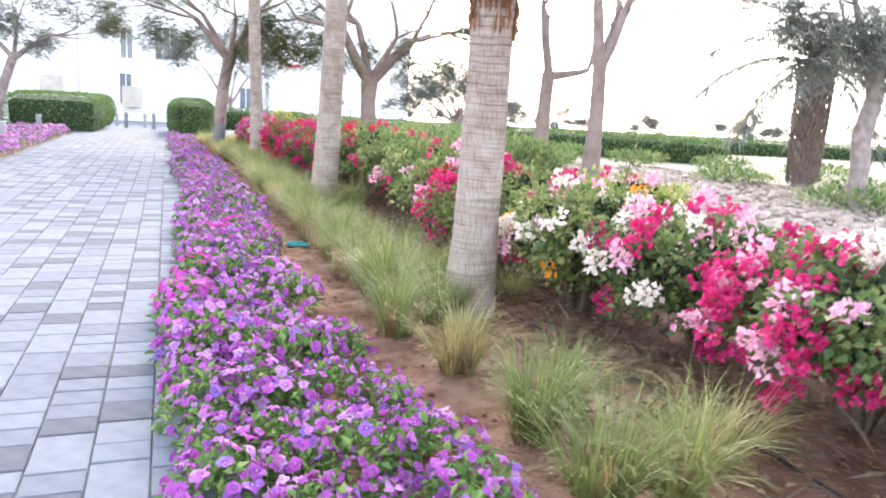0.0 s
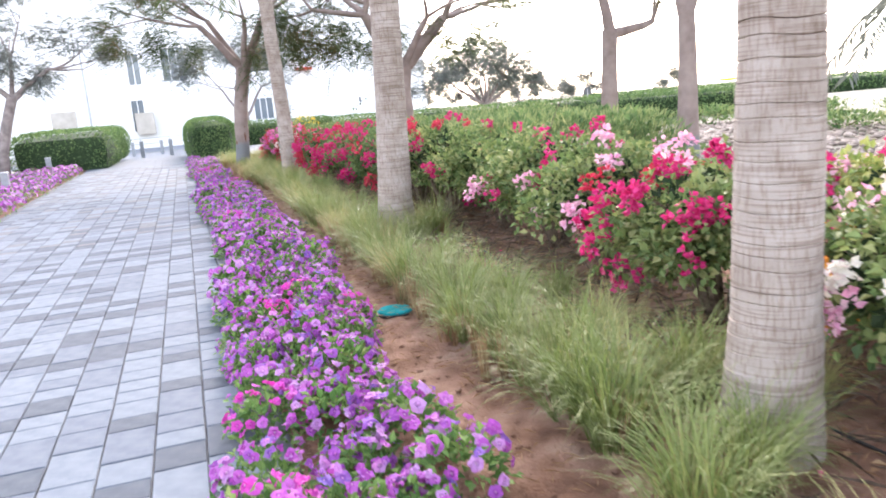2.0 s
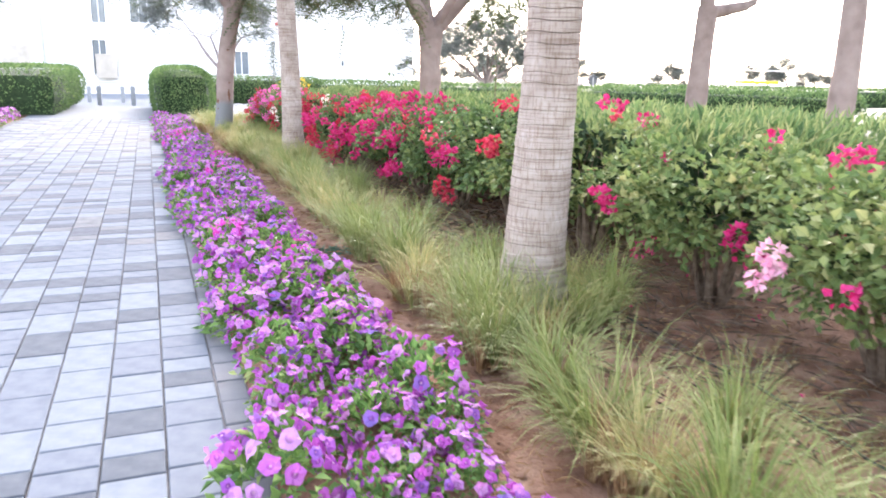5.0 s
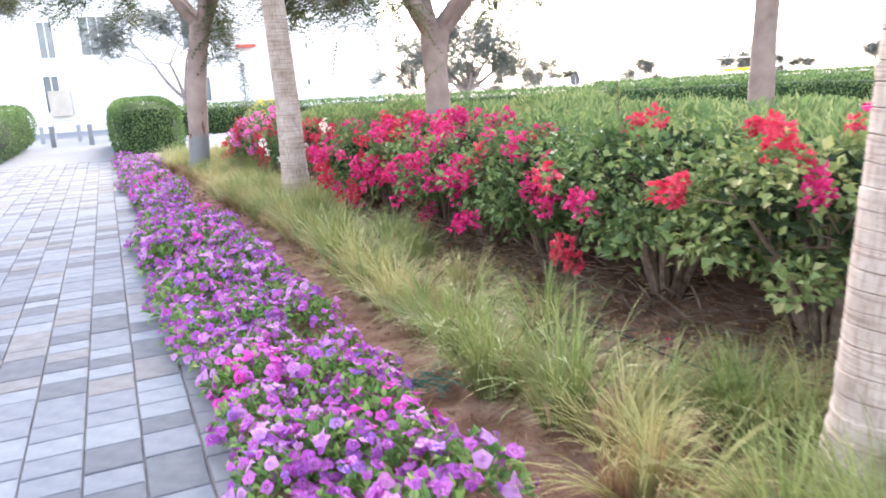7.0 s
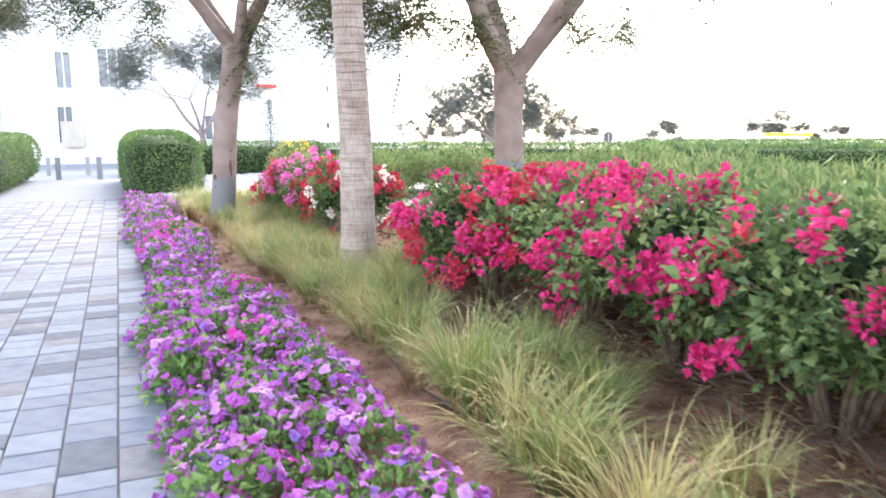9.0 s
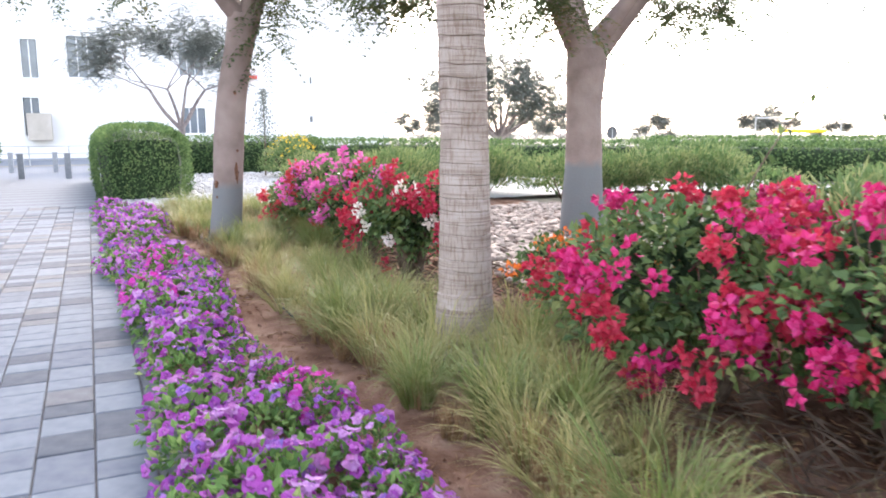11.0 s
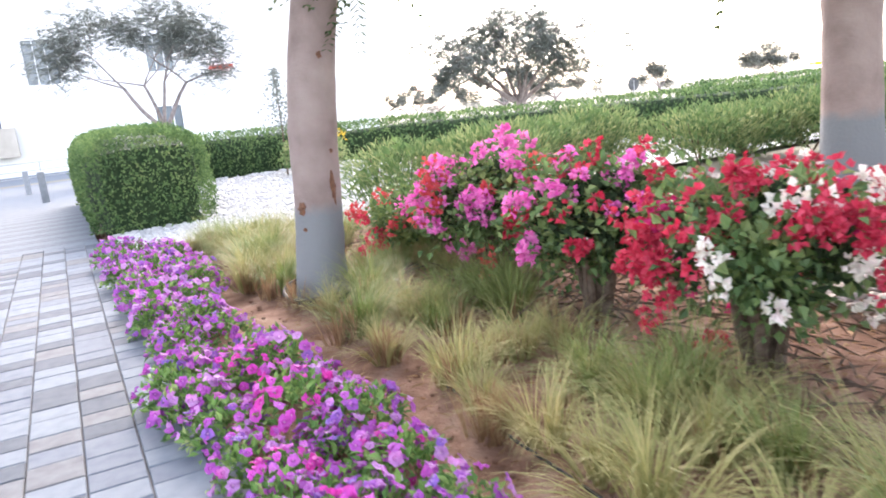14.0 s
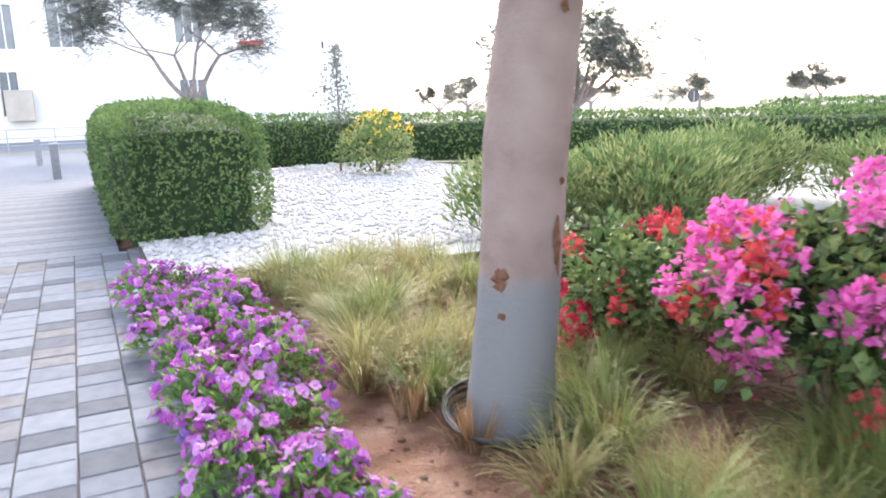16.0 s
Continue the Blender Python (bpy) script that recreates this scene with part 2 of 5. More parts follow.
def tube(g, pts, rads, sides=10, mi=0, cap=True, wob=0.0, rnd=None):
    pts = [Vector(p) for p in pts]
    n = len(pts)
    vs, fs = [], []
    ref = Vector((1, 0, 0))
    for i in range(n):
        d = (pts[min(i + 1, n - 1)] - pts[max(i - 1, 0)]).normalized()
        if i == 0 and abs(d.x) > 0.9:
            ref = Vector((0, 1, 0))
        a = (ref - d * ref.dot(d)).normalized()
        ref = a
        b = d.cross(a)
        for k in range(sides):
            t = 2 * math.pi * k / sides
            r = rads[i] * (1 + (wob * (rnd.random() - 0.5) if rnd else 0))
            vs.append(pts[i] + a * (math.cos(t) * r) + b * (math.sin(t) * r))
    for i in range(n - 1):
        for k in range(sides):
            k2 = (k + 1) % sides
            fs.append((i * sides + k, i * sides + k2, (i + 1) * sides + k2, (i + 1) * sides + k))
    if cap:
        fs.append(tuple(range((n - 1) * sides, n * sides)))
        fs.append(tuple(range(sides - 1, -1, -1)))
    g.add(vs, fs, mi)


def leaf(g, p, d, up, L, W, mi=0, fold=0.25):
    """A pointed leaf of two folded halves, from p along d."""
    s = d.cross(up)
    if s.length < 1e-4:
        s = Vector((1, 0, 0))
    s.normalize()
    n = s.cross(d)
    m_ = p + d * (L * 0.45)
    g.add([p, m_ + s * (W / 2) + n * (fold * W), p + d * L - n * (0.12 * L), m_ - s * (W / 2) + n * (fold * W)], [(0, 1, 2), (0, 2, 3)], mi)


def rdir(r, zmin=-1.0):
    while True:
        v = Vector((r.uniform(-1, 1), r.uniform(-1, 1), r.uniform(zmin, 1)))
        if 0.05 < v.length < 1:
            return v.normalized()


# ---- ground ----
def fall(y):
    return -0.03 * max(0.0, y - 26.0) if y < 400 else -0.03 * 374


def ground_sheet():
    r = random.Random(3)
    g = Geo()
    xs = [-700, -300, -120, -60, -30, -15, -9, -6, -4, -3] + [-2.8 + 0.1 * i for i in range(29)] + [0.13 + 0.075 * i for i in range(78)] + [6.2, 6.8, 7.6, 8.6, 10, 12, 15, 19, 24, 32, 45, 70, 120, 300, 700]
    ys = [-400, -120, -40, -15, -8, -5] + [-3.4 + 0.1 * i for i in range(272)] + [24.2, 25, 26, 28, 30, 33, 36, 40, 45, 52, 60, 70, 85, 110, 150, 220, 400, 800]
    nx, ny = len(xs), len(ys)
    for y in ys:
        for x in xs:
            z = -0.02 + fall(y)
            if -2.95 < x < 0.12 and y < 26:
                z = -0.09
            elif x > 0.12 and x < 6.2 and -5 < y < 24:
                z = -0.015 + 0.035 * noise.noise(Vector((x * 2.2, y * 2.2, 0))) + 0.018 * noise.noise(Vector((x * 9, y * 9, 3)))
            g.v.append((x, y, z))
    for j in range(ny - 1):
        for i in range(nx - 1):
            cx, cy = (xs[i] + xs[i + 1]) / 2, (ys[j] + ys[j + 1]) / 2
            near = 0 if (-9 < cx < 6.4 and -8 < cy < 24) else 1
            g.f.append((j * nx + i, j * nx + i + 1, (j + 1) * nx + i + 1, (j + 1) * nx + i))
            g.m.append(near)
    return part("ground", g, [M_soil, M_sand], label="reddish brown garden soil running out to pale sandy ground", smooth=True, kind="structure")


ground = ground_sheet()


def band_paving():
    """Striped paving beyond the coloured pavers: long strips across the walk."""
    r = random.Random(5)
    ob = thing("far_pavement", "pale concrete strip paving with narrow grey joints", "pavement", kind="structure")
    g = Geo()
    y, i = 22.52, 0
    while y < 46:
        w = 0.2 if i % 2 else 0.3
        xl = -9.0 if y > 30.5 else -2.86
        xr = 12.0 if y > 31 else -0.06
        box(g, xl, xr, y, y + w - 0.012, -0.12 + fall(y), -0.002 + fall(y + 0.1), 0 if i % 2 else 1)
        y += w
        i += 1
    part("paving_strip", g, [M_paver_mid, M_paver_light], ob, kind="stuff")
    g = Geo()
    box(g, -9, 12, 46, 57, -2, fall(50), 0)
    part("forecourt", g, [M_paver_light], ob)
    return ob


band_paving()


# ---- foliage ----
def mound_leaves(g, r, cx, cy, cz, rx, ry, rz, n, L, mi=0, inner=0.75, lift=0.3, wide=0.6):
    for _ in range(n):
        d = rdir(r, -0.5)
        k = inner + (1 - inner) * r.random() ** 0.5
        k *= 1 + 0.16 * noise.noise(Vector((d.x * 2.3 + cx, d.y * 2.3 + cy, d.z * 2.3)))
        p = Vector((cx + d.x * rx * k, cy + d.y * ry * k, max(0.01, cz + d.z * rz * k)))
        o = (d + rdir(r) * 0.9 + Vector((0, 0, lift))).normalized()
        l = L * r.uniform(0.6, 1.25)
        leaf(g, p, o, (d + rdir(r) * 0.5).normalized(), l, l * wide, mi)


def box_hedge(name, label, x0, x1, y0, y1, h, n, L, z0=0.0, round_=0.18, mt=None, ang=0.0, origin=None):
    """A clipped hedge: a rounded core, coloured dark for inner shade, under a dense coat of leaves."""
    r = random.Random(hash((round(x0 * 10), round(y0 * 10))) % 9999)
    cx, cy = (x0 + x1) / 2, (y0 + y1) / 2
    ob = thing(name, label, "hedge", (cx, cy, z0), ang)
    hx, hy = (x1 - x0) / 2, (y1 - y0) / 2
    g = Geo()
    bm = bmesh.new()
    bmesh.ops.create_cube(bm, size=2)
    bmesh.ops.subdivide_edges(bm, edges=bm.edges, cuts=7, use_grid_fill=True)
    R = min(round_ * 2.6, hx * 0.85)
    for v in bm.verts:
        p = Vector((v.co.x * (hx - 0.09), v.co.y * (hy - 0.09), (v.co.z + 1) / 2 * (h - 0.11)))
        q = Vector((max(-hx + R, min(hx - R, p.x)), max(-hy + R, min(hy - R, p.y)), min(h - R, p.z)))
        d = p - q
        if d.length > 1e-4 and p.z > 0.01:
            p = q + d.normalized() * min(d.length, R - 0.10)
        inset = 1 - 0.10 * max(0, 1 - p.z / 0.35)
        v.co = Vector((p.x * inset, p.y * (inset if hy < 2 else 1), p.z))
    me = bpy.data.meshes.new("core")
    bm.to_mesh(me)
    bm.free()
    me.materials.append(M_core_shade)
    part("core", me, M_core_shade, ob)
    at = 2 * hy * h * 2 + 2 * hx * h * 2 + 4 * hx * hy
    for _ in range(n):
        u = r.random() * at
        if u < 4 * hx * hy:
            p, nn = Vector((r.uniform(-hx, hx), r.uniform(-hy, hy), h)), Vector((0, 0, 1))
        elif u < 4 * hx * hy + 4 * hy * h:
            s = r.choice((-1, 1))
            p, nn = Vector((s * hx, r.uniform(-hy, hy), r.uniform(0.04, h))), Vector((s, 0, 0))
        else:
            s = r.choice((-1, 1))
            p, nn = Vector((r.uniform(-hx, hx), s * hy, r.uniform(0.04, h))), Vector((0, s, 0))
        q = Vector((max(-hx + R, min(hx - R, p.x)), max(-hy + R, min(hy - R, p.y)), min(h - R, p.z)))
        d = p - q
        if d.length > 1e-4:
            nn = d.normalized()
            p = q + nn * min(d.length, R)
        inset = 1 - 0.10 * max(0, 1 - p.z / 0.35)
        p.x *= inset
        if hy < 2:
            p.y *= inset
        bulge = 0.05 * noise.noise(Vector((p.x * 2.5 + x0, p.y * 2.5, p.z * 2.5))) + r.uniform(-0.05, 0.015)
        if r.random() < 0.03:
            bulge += 0.04
        p += nn * bulge
        o = (nn * 0.7 + rdir(r) + Vector((0, 0, 0.25))).normalized()
        l = L * r.uniform(0.6, 1.3)
        leaf(g, p, o, (nn + rdir(r) * 0.6).normalized(), l, l * 0.5)
    part("leaves", g, mt or M_hedge, ob, kind="stuff")
    return ob


box_hedge("box_hedge", "clipped rounded green box hedge beside the white gravel", -0.10, 1.34, 22.55, 29.0, 1.17, 26000, 0.05)
box_hedge("box_hedge", "long clipped green hedge along the paved walk", -4.9, -2.1, 23.8, 31.5, 1.13, 11000, 0.07)
box_hedge("box_hedge", "low clipped green hedge behind the purple flowers", -6.6, -5.1, 16.0, 23.5, 0.75, 4000, 0.07)
box_hedge("box_hedge", "low clipped hedge along the back of the gravel", 1.4, 5.4, 28.6, 29.5, 0.88, 6000, 0.07)
far_hedge = box_hedge("box_hedge", "long dark green clipped hedge closing the garden", -8.6, 8.6, -0.6, 0.6, 0.80, 15000, 0.08, round_=0.14)
far_hedge.location = (11.2, 23.9, 0)
far_hedge.rotation_euler = (0, 0, radians(-40))
far_hedge = box_hedge("box_hedge", "distant dark green clipped hedge", -14, 14, -0.8, 0.8, 0.8, 9000, 0.13, round_=0.14)
far_hedge.location = (31, 27.5, -0.1)
far_hedge.rotation_euler = (0, 0, radians(-14))


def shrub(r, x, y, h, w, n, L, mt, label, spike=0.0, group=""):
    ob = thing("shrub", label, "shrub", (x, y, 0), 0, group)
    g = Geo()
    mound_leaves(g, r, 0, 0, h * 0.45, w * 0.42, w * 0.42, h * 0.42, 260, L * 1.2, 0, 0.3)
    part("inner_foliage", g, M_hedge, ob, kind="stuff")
    g = Geo()
    if spike:
        for _ in range(n):
            a, q = r.uniform(0, 6.283), r.random() ** 0.5
            base = Vector((math.cos(a) * w * 0.5 * q, math.sin(a) * w * 0.5 * q, r.uniform(0.2, 0.92) * h * (1 - 0.25 * q * q)))
            o = (Vector((math.cos(a) * q, math.sin(a) * q, 1.1)) + rdir(r) * 0.7).normalized()
            leaf(g, base, o, rdir(r), L * r.uniform(0.6, 1.2), L * 0.17)
    else:
        mound_leaves(g, r, 0, 0, h * 0.5, w * 0.5, w * 0.5, h * 0.5, n, L, 0, 0.6)
    part("leaves", g, mt, ob, kind="stuff")
    g = Geo()
    for _ in range(5):
        a = r.uniform(0, 6.283)
        tube(g, [(0, 0, -0.02), (math.cos(a) * w * 0.15, math.sin(a) * w * 0.15, h * 0.3), (math.cos(a) * w * 0.3, math.sin(a) * w * 0.3, h * 0.7)], [0.014, 0.01, 0.005], 5)
    part("stem", g, M_twig, ob)
    return ob


def shrubs():
    r = random.Random(17)
    # dense bright shrub mass behind the bougainvillea
    for y in [7.8 + 0.66 * i for i in range(9)]:
        for x in (3.45, 4.15, 4.75):
            if y > 12.8 and x < 4.2:
                continue
            shrub(r, x + r.uniform(-0.15, 0.15), y + r.uniform(-0.2, 0.2), r.uniform(0.95, 1.08), 1.3, 2600, 0.11, M_shrub, "dense bright green shrub with narrow upright leaves", 1, "bright green shrubs behind the bougainvillea")
    for i in range(2, 14):
        x = 2.0 + 0.6 * i + r.uniform(-0.2, 0.2)
        y = 21.2 - 0.1 * i + r.uniform(-0.5, 0.5)
        if 5.0 < x < 6.4:
            y += 1.3
        shrub(r, x, y, r.uniform(0.78, 0.98) if i > 1 else 0.72, 1.45, 2600, 0.095, M_shrub, "loose light green shrub at the edge of the white gravel", 1, "light green shrubs by the gravel")
    for x, y, h, w in [(9.0, 14.6, 0.6, 1.2), (12.6, 16.2, 0.55, 1.8), (14.4, 14.6, 0.55, 1.8), (16.2, 13.0, 0.5, 2.2), (8.0, 13.4, 0.6, 1.3), (10.9, 7.3, 0.4, 2.0), (12.0, 6.2, 0.4, 2.2), (4.2, 4.4, 0.6, 1.3), (4.0, 2.6, 0.6, 1.3), (12.3, 11.8, 0.35, 2.0), (14.3, 9.6, 0.35, 2.5), (4.6, 1.0, 0.55, 1.4), (9.5, 18.8, 0.6, 1.5), (11.5, 18.0, 0.6, 1.6)]:
        shrub(r, x, y, h, w, 700, 0.10, M_shrub, "low sage green shrub on the stony slope", 1, "low shrubs on the stony slope")


shrubs()


def flower_head(g, r, c, R, n, mi):
    for _ in range(n):
        d = rdir(r)
        p = c + d * (R * r.random() ** 0.4)
        for k in range(2):
            o = (d + rdir(r) * 1.0).normalized()
            s = r.uniform(0.028, 0.042)
            leaf(g, p, o, rdir(r), s, s * 0.85, mi, 0.18)


def bougainvillea(seed, x, y, w, h, colours, nheads, leafmat=None, nleaf=3000, label="", low=0.2):
    r = random.Random(seed)
    ob = thing("bougainvillea", label, "flowering shrub", (x, y, 0), 0, "bougainvillea bushes")
    g = Geo()
    tips = []
    for _ in range(15):
        a = r.uniform(0, 6.283)
        q = r.uniform(0.5, 1.0)
        p1 = Vector((math.cos(a) * 0.05, math.sin(a) * 0.05, -0.03))
        p2 = Vector((math.cos(a) * w * 0.16 * q, math.sin(a) * w * 0.16 * q, h * 0.4))
        p3 = Vector((math.cos(a) * w * 0.34 * q, math.sin(a) * w * 0.34 * q, h * r.uniform(0.55, 0.8)))
        thick = r.uniform(0.7, 1.7)
        tube(g, [p1, p1.lerp(p2, 0.5) + rdir(r) * 0.02, p2, p3], [0.018 * thick, 0.016 * thick, 0.012 * thick, 0.005], 6)
        tips.append(p3)
        for _ in range(4):
            p4 = p3 + rdir(r, -0.2) * r.uniform(0.1, 0.3)
            tube(g, [p2.lerp(p3, r.random()), p4], [0.006, 0.002], 4, cap=False)
    part("branchwork", g, M_twig, ob, kind="stuff")
    g = Geo()
    clumps = []
    for _ in range(46):
        d = rdir(r, -0.9)
        k = r.uniform(0.6, 0.92)
        clumps.append((Vector((d.x * w * 0.5 * k, d.y * w * 0.5 * k, h * 0.64 + d.z * h * 0.36 * k)), r.uniform(0.11, 0.23)))
    for c, R in clumps:
        for _ in range(nleaf // 46):
            d = rdir(r, -0.6)
            p = c + Vector((d.x, d.y, d.z * 0.8)) * (R * r.random() ** 0.45)
            p.z = max(p.z, 0.06 + 0.12 * r.random())
            o = (d + rdir(r) * 0.8 + Vector((0, 0, 0.1))).normalized()
            l = r.uniform(0.035, 0.065)
            leaf(g, p, o, (d + Vector((0, 0, 1)) + rdir(r) * 0.6).normalized(), l, l * 0.72)
    part("leaves", g, leafmat or M_leaf, ob, kind="stuff")
    # inner leaves coloured almost black to give the bush a shaded inside
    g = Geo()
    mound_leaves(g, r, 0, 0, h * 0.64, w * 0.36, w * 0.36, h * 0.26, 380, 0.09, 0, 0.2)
    part("inner_foliage", g, M_core_shade, ob, kind="stuff")
    names = [c for c, _ in colours]
    for ci, (cname, wt) in enumerate(colours):
        g = Geo()
        for _ in range(max(1, round(nheads * wt))):
            d = rdir(r, -0.6)
            if r.random() < 0.7:
                d.z = abs(d.z)
            c = Vector((d.x * w * 0.5, d.y * w * 0.5, h * 0.56 + d.z * h * 0.45)) * r.uniform(0.97, 1.09)
            for _ in range(r.randint(1, 4)):
                flower_head(g, r, c + rdir(r) * 0.07, r.uniform(0.03, 0.06), r.randint(9, 20), 0)
        part(cname + "_bloom", g, BR[cname], ob, kind="stuff")
    return ob


BOUG = [
    (2.75, -0.9, 1.4, 0.75, [("magenta", .6), ("pink", .25), ("white", .15)], 50, None, "bougainvillea with crimson, pink and white bracts"),
    (2.7, 0.15, 1.35, 0.76, [("magenta", .75), ("pink", .15), ("white", .1)], 80, None, "bougainvillea with magenta and pale pink bracts"),
    (3.6, 0.0, 1.3, 0.72, [("magenta", .6), ("white", .4)], 40, None, "bougainvillea with crimson and cream bracts"),
    (2.75, 1.25, 1.4, 0.75, [("magenta", .35), ("pink", .4), ("white", .25)], 46, None, "bougainvillea with pink and white bracts"),
    (2.45, 2.1, 1.2, 0.80, [("white", .45), ("amber", .28), ("pink", .27)], 24, M_leaf_pale, "bougainvillea with pale pink, white and amber bracts"),
    (2.5, 3.45, 1.35, 0.84, [("magenta", .85), ("pink", .15)], 30, M_leaf_pale, "bougainvillea with bright magenta bracts over yellow green leaves"),
    (3.3, 2.9, 1.2, 0.85, [("pink", .7), ("magenta", .3)], 14, M_leaf_lime, "bougainvillea with lime leaves and faded pink bracts"),
    (2.55, 4.5, 1.4, 0.84, [("pink", .6), ("red", .4)], 11, M_leaf_pale, "bougainvillea with a few pink bracts and yellow green leaves"),
    (2.7, 5.5, 1.35, 0.90, [("pink", .3), ("magenta", .7)], 13, M_leaf_pale, "bougainvillea with scattered magenta bracts"),
    (2.72, 6.6, 1.35, 0.92, [("magenta", .7), ("red", .3)], 7, M_leaf_pale, "leafy bougainvillea with a few magenta bracts"),
    (2.6, 7.7, 1.45, 0.96, [("red", .5), ("magenta", .5)], 7, M_leaf_pale, "leafy bougainvillea with a few red bracts"),
    (2.6, 8.8, 1.5, 1.0, [("magenta", .5), ("red", .5)], 10, None, "leafy bougainvillea with a few crimson bracts"),
    (2.45, 9.8, 1.3, 0.88, [("magenta", .8), ("red", .2)], 22, None, "bougainvillea with crimson bracts hanging over the soil"),
    (2.45, 10.8, 1.35, 0.90, [("magenta", .9), ("red", .1)], 34, None, "bougainvillea with many magenta bracts"),
    (2.5, 11.8, 1.35, 0.90, [("magenta", .6), ("red", .4)], 46, None, "bougainvillea covered with magenta and crimson bracts"),
    (2.3, 12.7, 1.4, 0.86, [("red", .55), ("magenta", .45)], 60, None, "bougainvillea covered with crimson bracts"),
    (3.2, 12.9, 1.1, 0.78, [("magenta", .8), ("coral", .2)], 24, None, "bougainvillea with magenta and coral bracts"),
    (2.5, 13.7, 0.9, 0.40, [("red", .6), ("orange", .4)], 14, None, "low bougainvillea with red and orange bracts by the stones"),
    (2.8, 14.4, 1.1, 0.42, [("orange", .65), ("red", .2), ("white", .15)], 20, None, "low bougainvillea with orange bracts beside river stones"),
    (2.1, 15.8, 0.95, 0.80, [("red", .75), ("white", .15), ("magenta", .1)], 42, None, "bougainvillea with red and white bracts"),
    (2.1, 16.85, 0.8, 0.80, [("red", .6), ("violet", .4)], 26, None, "bougainvillea with red and violet pink bracts"),
    (2.1, 17.8, 1.0, 0.82, [("violet", .78), ("coral", .22)], 44, None, "bougainvillea covered with violet pink bracts"),
    (2.25, 18.9, 1.35, 0.50, [("coral", .6), ("red", .4)], 24, None, "low bougainvillea with coral red bracts beside the gravel"),
]
for i, (x, y, w, h, cols, nh, lm, lab) in enumerate(BOUG):
    y += float(np.interp(y, (4, 5, 8, 9.5, 11.5, 14.5), (0, 0.15, 0.26, 0.15, 0, -0.28)))
    bougainvillea(100 + i, x, y, w, h, cols, round(nh * (1.3 if y > 10 else 1.1)), lm, nleaf=1300 if h < 0.5 else (2600 if w < 1.1 else (3400 if lm == M_leaf_lime else 4400)), label=lab)


def long_shoot(x, y, z, dx, dy, h, n, seed):
    """A single leafy shoot standing out of a bush."""
    r = random.Random(seed)
    ob = thing("shoot", "single long leafy shoot standing out of the bougainvillea", "plant", (x, y, z))
    pts = [Vector((dx * t ** 1.6, dy * t ** 1.6, h * t)) for t in np.linspace(0, 1, 12)]
    g = Geo()
    tube(g, [(0, 0, -0.5)] + pts, [0.006] + [0.006 - 0.0004 * k for k in range(12)], 5)
    part("stalk", g, M_twig, ob)
    g = Geo()
    for k in range(n):
        t = (k + 1) / n
        p = Vector((dx * t ** 1.6, dy * t ** 1.6, h * t))
        d = (rdir(r) + Vector((0, 0, -0.3))).normalized()
        leaf(g, p, d, Vector((0, 0, 1)), 0.065 * (1.2 - 0.6 * t), 0.045 * (1.2 - 0.6 * t))
    part("foliage", g, M_leaf, ob, kind="stuff")


long_shoot(2.5, 9.3, 0.85, 0.05, 0.1, 0.55, 14, 1)
long_shoot(2.3, 12.5, 0.75, 0.75, 0.1, 0.75, 20, 2)
long_shoot(2.6, 2.0, 0.7, 0.2, 0.1, 0.55, 12, 3)
long_shoot(2.7, 5.8, 0.8, 0.1, -0.1, 0.4, 10, 4)


def yellow_shrub():
    r = random.Random(31)
    ob = shrub(r, 3.8, 26.5, 0.85, 1.15, 1000, 0.08, M_shrub, "shrub with yellow flowers standing in the white gravel", 0)
    g = Geo()
    for _ in range(34):
        d = rdir(r, 0.0)
        flower_head(g, r, Vector((0.1 + d.x * 0.5, d.y * 0.5, 0.5 + d.z * 0.5)), 0.05, 6, 0)
    part("yellow_bloom", g, M_yflower, ob, kind="stuff")
    ob = thing("sapling", "thin upright sapling with small leaves behind the gravel", "plant", (3.4, 27.0, 0))
    g = Geo()
    tube(g, [(0, 0, 0), (0.02, 0, 1.0), (0, 0, 1.95)], [0.02, 0.014, 0.005], 6)
    part("stalk", g, M_twig, ob)
    g = Geo()
    for _ in range(420):
        z = r.uniform(0.8, 1.95)
        q = 0.22 * (1.15 - z / 2)
        leaf(g, Vector((r.gauss(0, q), r.gauss(0, q), z)), rdir(r), rdir(r), 0.07, 0.04)
    part("foliage", g, M_treefar_haze, ob, kind="stuff")


yellow_shrub()

